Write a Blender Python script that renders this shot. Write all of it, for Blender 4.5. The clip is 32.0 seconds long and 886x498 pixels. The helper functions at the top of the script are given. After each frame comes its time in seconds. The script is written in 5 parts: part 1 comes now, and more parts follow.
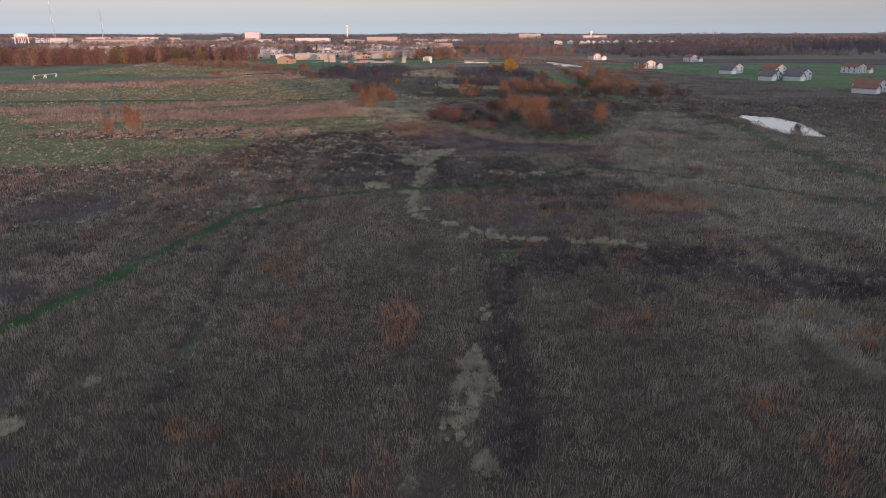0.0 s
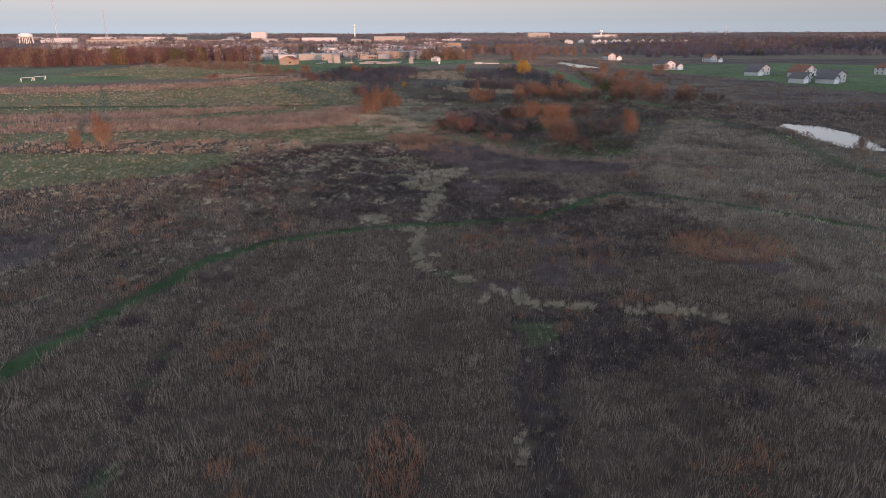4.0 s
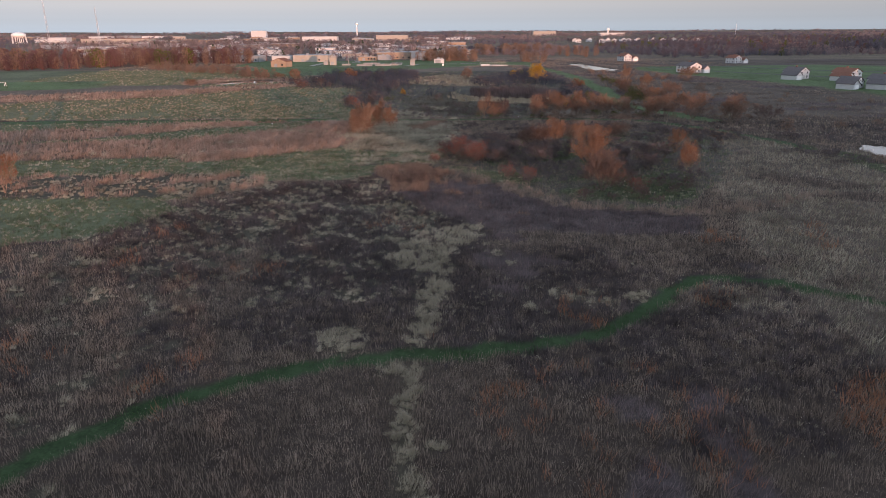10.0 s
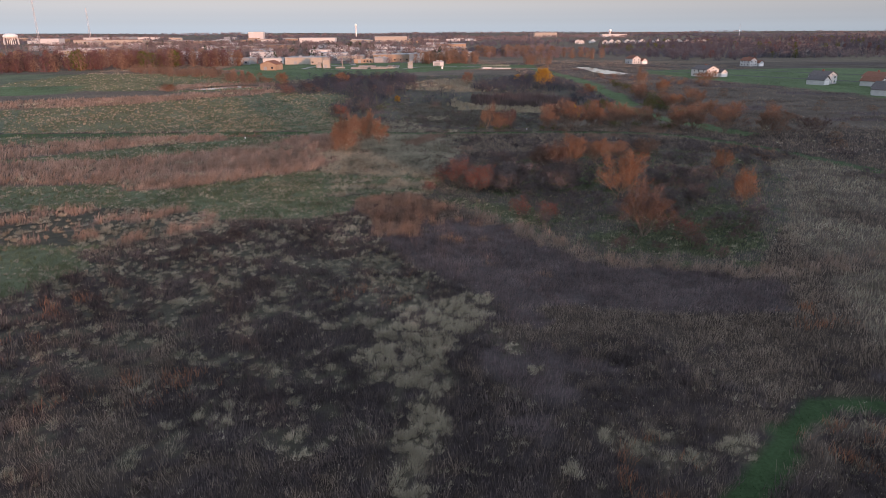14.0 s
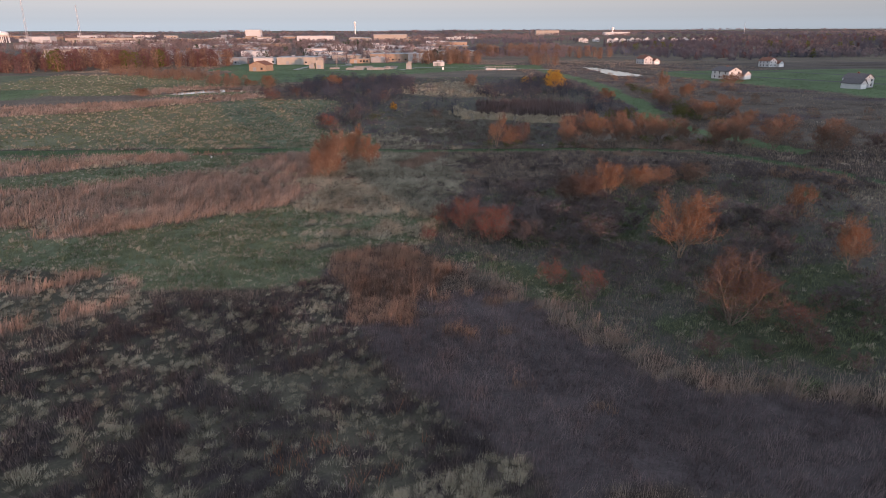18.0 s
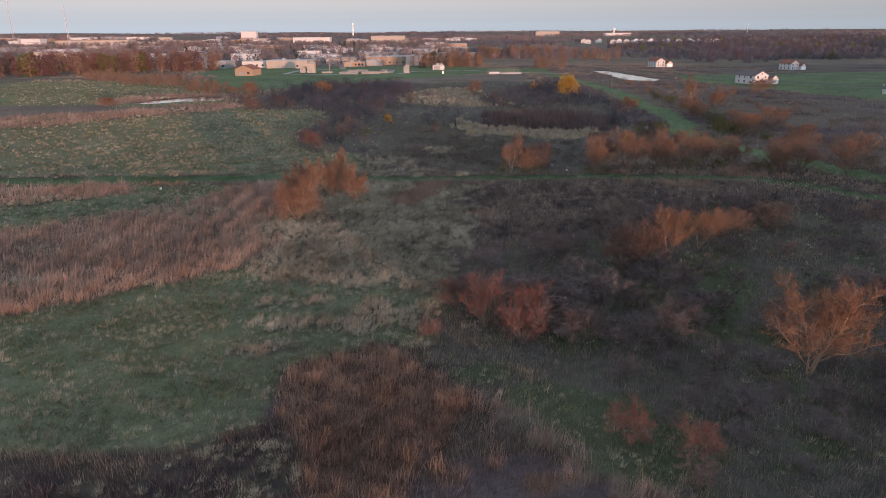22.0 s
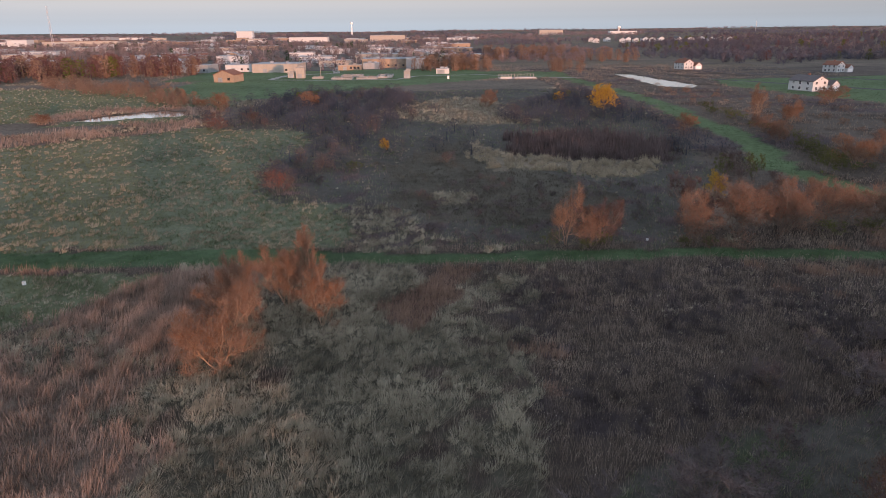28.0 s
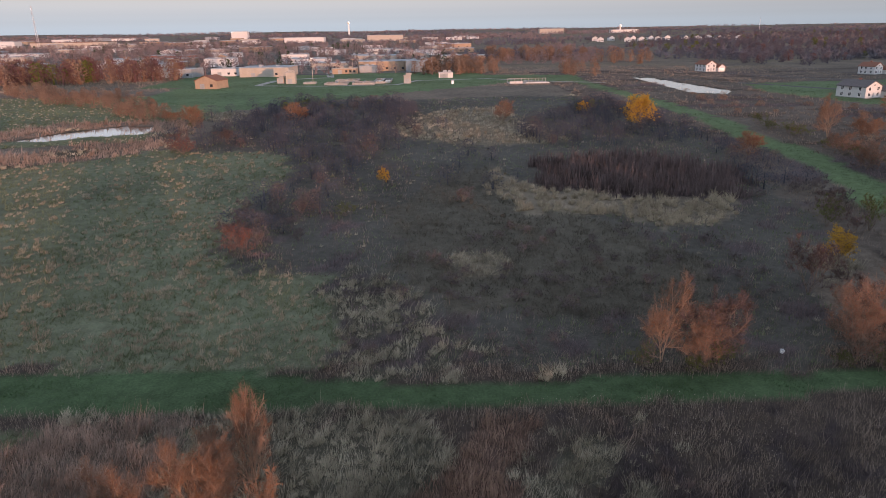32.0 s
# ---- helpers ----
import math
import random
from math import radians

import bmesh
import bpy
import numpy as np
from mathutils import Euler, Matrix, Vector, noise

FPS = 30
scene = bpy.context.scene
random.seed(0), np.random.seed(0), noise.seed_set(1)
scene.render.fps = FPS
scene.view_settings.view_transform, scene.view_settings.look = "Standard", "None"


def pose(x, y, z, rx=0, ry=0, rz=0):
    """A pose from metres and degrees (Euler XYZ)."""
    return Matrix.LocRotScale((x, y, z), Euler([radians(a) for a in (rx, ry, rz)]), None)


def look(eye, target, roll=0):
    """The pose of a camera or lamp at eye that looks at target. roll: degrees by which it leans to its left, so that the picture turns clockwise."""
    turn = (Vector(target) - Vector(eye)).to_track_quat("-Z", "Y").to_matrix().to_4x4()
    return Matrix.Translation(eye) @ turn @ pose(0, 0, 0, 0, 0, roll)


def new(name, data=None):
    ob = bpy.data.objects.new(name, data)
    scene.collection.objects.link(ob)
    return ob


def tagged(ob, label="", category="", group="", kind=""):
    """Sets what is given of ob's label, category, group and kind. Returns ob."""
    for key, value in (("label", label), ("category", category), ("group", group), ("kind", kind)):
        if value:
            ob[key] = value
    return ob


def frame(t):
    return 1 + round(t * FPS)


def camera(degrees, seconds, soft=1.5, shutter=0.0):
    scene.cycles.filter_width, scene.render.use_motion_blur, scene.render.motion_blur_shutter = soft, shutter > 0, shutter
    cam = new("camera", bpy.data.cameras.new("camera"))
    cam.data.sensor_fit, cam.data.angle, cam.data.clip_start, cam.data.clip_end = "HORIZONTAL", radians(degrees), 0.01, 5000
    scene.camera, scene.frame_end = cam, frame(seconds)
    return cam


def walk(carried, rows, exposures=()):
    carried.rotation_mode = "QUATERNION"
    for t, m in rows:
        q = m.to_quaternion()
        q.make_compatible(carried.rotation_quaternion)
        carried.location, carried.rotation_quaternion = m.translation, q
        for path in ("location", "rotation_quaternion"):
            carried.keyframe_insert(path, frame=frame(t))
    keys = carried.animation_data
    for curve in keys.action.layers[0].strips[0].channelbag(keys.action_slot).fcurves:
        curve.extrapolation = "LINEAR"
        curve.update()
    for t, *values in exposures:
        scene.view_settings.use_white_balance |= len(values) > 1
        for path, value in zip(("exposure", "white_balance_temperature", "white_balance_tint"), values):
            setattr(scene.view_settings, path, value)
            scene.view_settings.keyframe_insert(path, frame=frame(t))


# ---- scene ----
cam = camera(67.6, 32.0, soft=0.7)
PATH = [
    (0, (-2.41, 8.76, 31.27), (-2.14, 18.25, 28.14), -0.09),
    (1.5, (-2.46, 18.39, 31.46), (-2.25, 27.87, 28.28), -0.15),
    (3, (-2.33, 28.03, 31.49), (-2.16, 37.52, 28.35), -0.21),
    (6, (-2.59, 49.52, 31.63), (-2.45, 59.01, 28.48), -0.10),
    (7.5, (-2.57, 61.34, 31.74), (-2.45, 70.83, 28.57), -0.20),
    (9, (-2.26, 72.87, 32.04), (-2.15, 82.37, 28.89), -0.30),
    (10.5, (-1.85, 84.61, 32.81), (-1.75, 94.09, 29.63), -0.29),
    (12, (-1.96, 96.90, 32.99), (-1.82, 106.37, 29.80), -0.28),
    (13, (-1.38, 104.55, 32.62), (-1.28, 114.04, 29.47), -0.27),
    (14, (-0.80, 112.51, 32.33), (-0.70, 122.00, 29.18), -0.27),
    (16.5, (-0.81, 133.34, 32.64), (-0.71, 142.83, 29.49), -0.31),
    (18, (-0.94, 146.22, 32.78), (-0.84, 155.70, 29.60), -0.25),
    (19, (-0.90, 154.77, 32.66), (-0.81, 164.25, 29.50), -0.21),
    (21, (-1.34, 172.52, 32.50), (-1.22, 182.01, 29.35), -0.33),
    (23, (-1.57, 190.21, 32.80), (-1.47, 199.69, 29.62), -0.46),
    (25.5, (-2.11, 213.02, 32.96), (-2.02, 222.49, 29.78), -0.64),
    (28, (-3.86, 236.10, 32.96), (-3.76, 245.58, 29.78), -0.64),
    (30, (-5.25, 255.03, 33.33), (-5.17, 264.51, 30.15), -0.76),
    (31, (-6.19, 264.51, 33.49), (-6.06, 273.99, 30.31), -0.83),
    (32, (-6.71, 274.19, 33.57), (-6.59, 283.66, 30.38), -0.89),
]
walk(cam, [(t, look(eye, target, roll)) for t, eye, target, roll in PATH],
     [(0, 1.9), (32, 1.9)])

# ---- light: a very low evening sun behind the camera, clear sky ----
SUN_TURN, SUN_UP = 155.0, 2.2
sky_world = bpy.data.worlds.new("evening_sky")
scene.world = sky_world
sky_world.use_nodes = True
wn, wl = sky_world.node_tree.nodes, sky_world.node_tree.links
sky_tex = wn.new("ShaderNodeTexSky")
sky_tex.sky_type = "NISHITA"
sky_tex.sun_disc = False
sky_tex.sun_elevation = radians(SUN_UP)
sky_tex.sun_rotation = radians(SUN_TURN)
sky_tex.air_density, sky_tex.dust_density, sky_tex.ozone_density = 1.0, 0.5, 1.0
w_grey = wn.new("ShaderNodeRGBToBW")
w_coord, w_sep, w_ramp, w_mix = (wn.new(k) for k in ("ShaderNodeTexCoord", "ShaderNodeSeparateXYZ", "ShaderNodeValToRGB", "ShaderNodeMixRGB"))
w_mix.blend_type, w_mix.inputs[0].default_value = "MULTIPLY", 1.0
wl.new(w_coord.outputs["Generated"], w_sep.inputs[0])
wl.new(w_sep.outputs["Z"], w_ramp.inputs[0])
ramp = w_ramp.color_ramp
ramp.elements[0].position, ramp.elements[0].color = 0.0, (1.10, 1.22, 1.40, 1)
ramp.elements[1].position, ramp.elements[1].color = 0.5, (1.57, 1.78, 2.27, 1)
for at_z, tint in ((0.010, (0.77, 0.82, 0.91, 1)), (0.021, (0.62, 0.635, 0.685, 1)), (0.043, (0.52, 0.49, 0.475, 1)), (0.12, (0.92, 0.93, 1.01, 1)), (0.3, (1.38, 1.52, 1.87, 1))):
    ramp.elements.new(at_z).color = tint
wl.new(sky_tex.outputs[0], w_grey.inputs[0])
wl.new(w_grey.outputs[0], w_mix.inputs[1])
wl.new(w_ramp.outputs[0], w_mix.inputs[2])
wl.new(w_mix.outputs[0], wn["Background"].inputs[0])
wn["Background"].inputs[1].default_value = 0.15
sun_data = bpy.data.lights.new("sun", "SUN")
sun_data.energy, sun_data.angle, sun_data.color = 1.3, radians(0.6), (1.0, 0.47, 0.28)
sun = new("sun", sun_data)
sa, se = radians(SUN_TURN), radians(SUN_UP)
SUN_FROM = Vector((math.sin(sa) * math.cos(se), math.cos(sa) * math.cos(se), math.sin(se)))
sun.matrix_world = look(SUN_FROM * 100, (0, 0, 0))

# ---- materials ----


def node_mat(name, rough=0.9, metal=0.0, spec=0.2):
    m = bpy.data.materials.new(name)
    m.use_nodes = True
    b = m.node_tree.nodes["Principled BSDF"]
    b.inputs["Roughness"].default_value, b.inputs["Metallic"].default_value = rough, metal
    b.inputs["Specular IOR Level"].default_value = spec
    return m, m.node_tree.nodes, m.node_tree.links, b


def surface(name, dark, light, scale=1.0, rough=0.85, metal=0.0, spec=0.25, bump=0.0, fine=8.0):
    """Two tones mixed by noise at two scales, with an optional fine relief."""
    m, n, l, b = node_mat(name, rough, metal, spec)
    co = n.new("ShaderNodeTexCoord")
    n1, n2, add, mix = (n.new(k) for k in ("ShaderNodeTexNoise", "ShaderNodeTexNoise", "ShaderNodeMath", "ShaderNodeMixRGB"))
    n1.inputs["Scale"].default_value, n2.inputs["Scale"].default_value = scale, scale * fine
    n1.inputs["Detail"].default_value = n2.inputs["Detail"].default_value = 3
    add.operation = "MULTIPLY_ADD"
    add.inputs[1].default_value = 0.5
    mul = n.new("ShaderNodeMath")
    mul.operation, mul.inputs[1].default_value = "MULTIPLY", 0.5
    l.new(co.outputs["Object"], n1.inputs["Vector"]), l.new(co.outputs["Object"], n2.inputs["Vector"])
    l.new(n2.outputs[0], mul.inputs[0]), l.new(n1.outputs[0], add.inputs[0]), l.new(mul.outputs[0], add.inputs[2])
    mix.inputs[1].default_value, mix.inputs[2].default_value = (*dark, 1), (*light, 1)
    rp = n.new("ShaderNodeMapRange")
    rp.inputs[1].default_value, rp.inputs[2].default_value = 0.3, 0.7
    l.new(add.outputs[0], rp.inputs[0]), l.new(rp.outputs[0], mix.inputs[0]), l.new(mix.outputs[0], b.inputs["Base Color"])
    if bump:
        bp = n.new("ShaderNodeBump")
        bp.inputs["Strength"].default_value = bump
        l.new(n2.outputs[0], bp.inputs["Height"]), l.new(bp.outputs[0], b.inputs["Normal"])
    return m


def plant(name, dark, light, through_light=0.25, streak=0.0, patchy=0.92):
    """Plant matter: each blade has its own tone between two colours, with patches metres wide."""
    m, n, l, b = node_mat(name, 0.85, 0, 0.15)
    at, co, nz, add, mix = (n.new(k) for k in ("ShaderNodeAttribute", "ShaderNodeNewGeometry", "ShaderNodeTexNoise", "ShaderNodeMath", "ShaderNodeMixRGB"))
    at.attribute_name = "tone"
    nz.inputs["Scale"].default_value, nz.inputs["Detail"].default_value = 0.085, 9
    nz.inputs["Roughness"].default_value = 0.82
    l.new(co.outputs["Position"], nz.inputs["Vector"])
    add.operation = "MULTIPLY_ADD"
    add.inputs[1].default_value = 0.55
    rp = n.new("ShaderNodeMapRange")
    rp.inputs[1].default_value, rp.inputs[2].default_value, rp.inputs[3].default_value, rp.inputs[4].default_value = 0.33, 0.67, 0.16 - patchy / 2, 0.16 + patchy / 2
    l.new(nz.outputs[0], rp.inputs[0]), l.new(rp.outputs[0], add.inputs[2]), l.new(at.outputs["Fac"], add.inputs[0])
    mix.inputs[1].default_value, mix.inputs[2].default_value = (*dark, 1), (*light, 1)
    tone_out = add.outputs[0]
    if streak:
        # long faint rows left by old mowing
        mp, rows, more = n.new("ShaderNodeMapping"), n.new("ShaderNodeTexNoise"), n.new("ShaderNodeMath")
        mp.inputs["Rotation"].default_value, mp.inputs["Scale"].default_value = (0, 0, 0.2), (0.22, 0.018, 0.0)
        rows.inputs["Scale"].default_value, rows.inputs["Detail"].default_value = 1.0, 4
        more.operation, more.inputs[1].default_value = "MULTIPLY_ADD", streak
        off = n.new("ShaderNodeMath")
        off.operation, off.inputs[1].default_value = "SUBTRACT", 0.5
        l.new(co.outputs["Position"], mp.inputs["Vector"]), l.new(mp.outputs[0], rows.inputs["Vector"])
        l.new(rows.outputs[0], off.inputs[0]), l.new(off.outputs[0], more.inputs[0]), l.new(tone_out, more.inputs[2])
        tone_out = more.outputs[0]
    l.new(tone_out, mix.inputs[0]), l.new(mix.outputs[0], b.inputs["Base Color"])
    tr, ms = n.new("ShaderNodeBsdfTranslucent"), n.new("ShaderNodeMixShader")
    ms.inputs[0].default_value = through_light
    l.new(mix.outputs[0], tr.inputs[0]), l.new(b.outputs[0], ms.inputs[1]), l.new(tr.outputs[0], ms.inputs[2])
    l.new(ms.outputs[0], n["Material Output"].inputs[0])
    return m


BROWN = plant("dead_forb_stalks", (0.104, 0.083, 0.068), (0.47, 0.378, 0.30), streak=0.7, patchy=0.5)
BLACK = plant("blackened_forb_stalks", (0.044, 0.036, 0.035), (0.215, 0.176, 0.163))
SEED = plant("seed_heads", (0.25, 0.21, 0.17), (0.50, 0.45, 0.38))
PALE = plant("pale_straw", (0.22, 0.195, 0.145), (0.56, 0.50, 0.38))
TUFT = plant("tan_tufts", (0.19, 0.16, 0.115), (0.48, 0.41, 0.30))
DULL = plant("dull_grass", (0.062, 0.058, 0.046), (0.215, 0.195, 0.155))
PURPLE = plant("purple_grey_stems", (0.062, 0.05, 0.051), (0.30, 0.235, 0.222))
RUST = plant("rust_reeds", (0.13, 0.088, 0.068), (0.42, 0.29, 0.22))
RUSTY = plant("rusty_stalks", (0.19, 0.095, 0.058), (0.50, 0.26, 0.16))
REED = plant("tan_reeds", (0.16, 0.118, 0.096), (0.48, 0.365, 0.295))
GREEN = plant("meadow_grass", (0.078, 0.098, 0.052), (0.245, 0.262, 0.16))
MOWN = plant("mown_grass", (0.03, 0.062, 0.026), (0.076, 0.132, 0.054))
TRACKGRASS = plant("track_grass", (0.045, 0.082, 0.038), (0.115, 0.17, 0.075))
LAWN_GRASS = plant("lawn_grass", (0.042, 0.07, 0.032), (0.10, 0.145, 0.066))
MATTED = plant("matted_grass", (0.112, 0.102, 0.076), (0.58, 0.52, 0.395))
BUFF = plant("buff_reeds", (0.23, 0.195, 0.14), (0.50, 0.43, 0.315))
DARKREED = plant("dark_reeds", (0.07, 0.054, 0.052), (0.19, 0.148, 0.14))

ORANGE_LEAF = plant("orange_leaves", (0.15, 0.068, 0.038), (0.31, 0.15, 0.078), 0.3)
RED_LEAF = plant("red_leaves", (0.16, 0.042, 0.028), (0.31, 0.10, 0.066), 0.3)
RUSSET_LEAF = plant("russet_leaves", (0.15, 0.066, 0.045), (0.32, 0.16, 0.11), 0.3)
DULL_LEAF = plant("dull_brown_leaves", (0.085, 0.052, 0.032), (0.20, 0.125, 0.075), 0.3)
YELLOW_LEAF = plant("yellow_leaves", (0.38, 0.22, 0.025), (0.62, 0.40, 0.06), 0.3)
GREEN_LEAF = plant("olive_leaves", (0.055, 0.065, 0.018), (0.16, 0.17, 0.05), 0.3)
TWIG = plant("grey_twigs", (0.068, 0.057, 0.057), (0.195, 0.162, 0.155), 0.05)
TANTWIG = plant("tan_twigs", (0.13, 0.085, 0.062), (0.28, 0.19, 0.14), 0.1)
# russet made paler and mauve: distance haze mixed into the crown colour
HAZETWIG = plant("hazed_russet_crowns", (0.14, 0.116, 0.122), (0.27, 0.21, 0.208), 0.1)
CONIFER = plant("conifer_needles", (0.024, 0.042, 0.026), (0.06, 0.085, 0.045), 0.1)
MAROON = plant("maroon_crowns", (0.092, 0.052, 0.052), (0.185, 0.105, 0.10), 0.2)
# grey twigs darkened and blued: shade over the scrub painted into the colour
SHADED_SCRUBTWIG = plant("shade_blue_twigs", (0.034, 0.037, 0.049), (0.10, 0.102, 0.125), 0.05)
DULLTWIG = plant("russet_grey_twigs", (0.072, 0.052, 0.05), (0.18, 0.125, 0.115), 0.08)
# grey twigs shifted to pale blue, painted haze for the farthest woods
HAZEGREY = plant("haze_tinted_twigs", (0.095, 0.095, 0.118), (0.155, 0.145, 0.168), 0.05)
# dim blue tone paints missing sunlight and some haze onto far woods
SHADED_WOOD = plant("shade_tinted_twigs", (0.072, 0.069, 0.086), (0.14, 0.122, 0.138), 0.05)
BARK = surface("bark", (0.10, 0.075, 0.06), (0.24, 0.19, 0.15), 3.0, 0.9, bump=0.4)
TANBARK = surface("tan_bark", (0.20, 0.135, 0.095), (0.38, 0.27, 0.19), 3.0, 0.9, bump=0.4)
PALEBARK = surface("pale_bark", (0.26, 0.21, 0.17), (0.46, 0.39, 0.32), 3.0, 0.85, bump=0.4)

# ---- cover of the ground: which plants grow where ----
rng = np.random.default_rng(7)


def wave(x, y, size, seed):
    """Smooth wandering values between about -1 and 1, with features of that many metres."""
    r = np.random.default_rng(seed)
    a, f, p = r.uniform(0, 6.283, 11), r.uniform(0.5, 1.9, 11) / size * 3.1, r.uniform(0, 6.283, 11)
    fx, fy = f * np.cos(a), f * np.sin(a)
    if np.ndim(x) == 2 and np.array_equal(x[0], x[-1]) and np.array_equal(y[:, 0], y[:, -1]):
        # on a regular grid rows and columns part
        u, v = np.outer(y[:, 0], fy) + p, np.outer(fx, x[0])
        return (np.sin(u) @ np.cos(v) + np.cos(u) @ np.sin(v)) / 4.0
    out = 0
    for k in range(11):
        out = out + np.sin(fx[k] * x + fy[k] * y + p[k])
    return out / 4.0


def within(poly, x, y):
    x, y = np.asarray(x, float), np.asarray(y, float)
    out = np.zeros(x.shape, bool)
    (lx, ly), (hx, hy) = np.min(poly, 0), np.max(poly, 0)
    some = np.nonzero((x > lx) & (x < hx) & (y > ly) & (y < hy))
    sx, sy = x[some], y[some]
    inside = np.zeros(sx.shape, bool)
    for (x0, y0), (x1, y1) in zip(poly, poly[1:] + poly[:1]):
        cross = (y0 > sy) != (y1 > sy)
        inside ^= cross & (sx < (x1 - x0) * (sy - y0) / ((y1 - y0) or 1e-9) + x0)
    out[some] = inside
    return out


def from_line(line, x, y):
    best = np.full(np.shape(x), 1e9)
    for (x0, y0), (x1, y1) in zip(line, line[1:]):
        dx, dy = x1 - x0, y1 - y0
        t = np.clip(((x - x0) * dx + (y - y0) * dy) / (dx * dx + dy * dy), 0, 1)
        best = np.minimum(best, np.hypot(x - x0 - t * dx, y - y0 - t * dy))
    return best


def ease(v, a, b):
    t = np.clip((v - a) / (b - a), 0, 1)
    return t * t * (3 - 2 * t)


def ground_z(x, y):
    """The land dips towards the near pond, rises a little past the scrub, and swells gently far off."""
    x, y = np.asarray(x, float), np.asarray(y, float)
    z = -0.02 * np.clip(x - 60, 0, 200) * (1 - ease(y, 300, 450)) + (2.3 - 1.2 * ease(x, 130, 220)) * ease(y, 380, 500)
    far = np.clip((np.hypot(x, y - 150) - 900) / 3500, 0, 1)
    return z + far * 6 * (1 + wave(x, y, 900, 5))


TRAIL = [(-58, 50), (-49.3, 76.5), (-46.1, 86), (-43, 97), (-40, 108.5), (-38.1, 114.1), (-36.5, 122.3), (-32.4, 128), (-28, 133.5), (-22.1, 137.3), (-14.5, 141), (-8.6, 142.3), (-2, 143.1),
         (4.5, 144.1), (11.1, 145.5), (16.6, 147.6), (21, 151.6), (24.8, 155.4), (28.8, 160.4), (33.0, 163.9), (37.5, 164.4), (44, 162.4), (51, 157.2), (64, 146), (85, 128)]
TRACK = [(-190, 329), (-110, 330.5), (-50, 331.7), (-28, 331.6), (-19, 331), (-8, 329.6), (5, 330), (22, 330.5), (38, 330.9), (70, 327.8), (80, 322), (96, 300), (106, 270)]
LANE = [(50.8, 709.9), (76.6, 683.5), (80.9, 618.2), (86.9, 553), (87.8, 498.2), (84.9, 465.1), (87.5, 432.5), (84.7, 411.5), (79, 394.6), (84, 370), (100, 330)]
POND_NEAR = [(122, 272), (128, 280), (136, 272), (137, 252), (131.5, 231), (127, 218), (120, 224), (118, 243)]
POND_LEFT = [(-134.4, 478.3), (-128.1, 495.7), (-113.2, 508.7), (-102, 505.9), (-98.4, 490.4), (-114.5, 484.3), (-126.1, 476.6)]
POND_FAR = [(116.3, 692.2), (126.1, 685.8), (131.8, 634.7), (136.7, 596.6), (128.6, 582.3), (115.5, 593.2), (116.3, 645.7)]

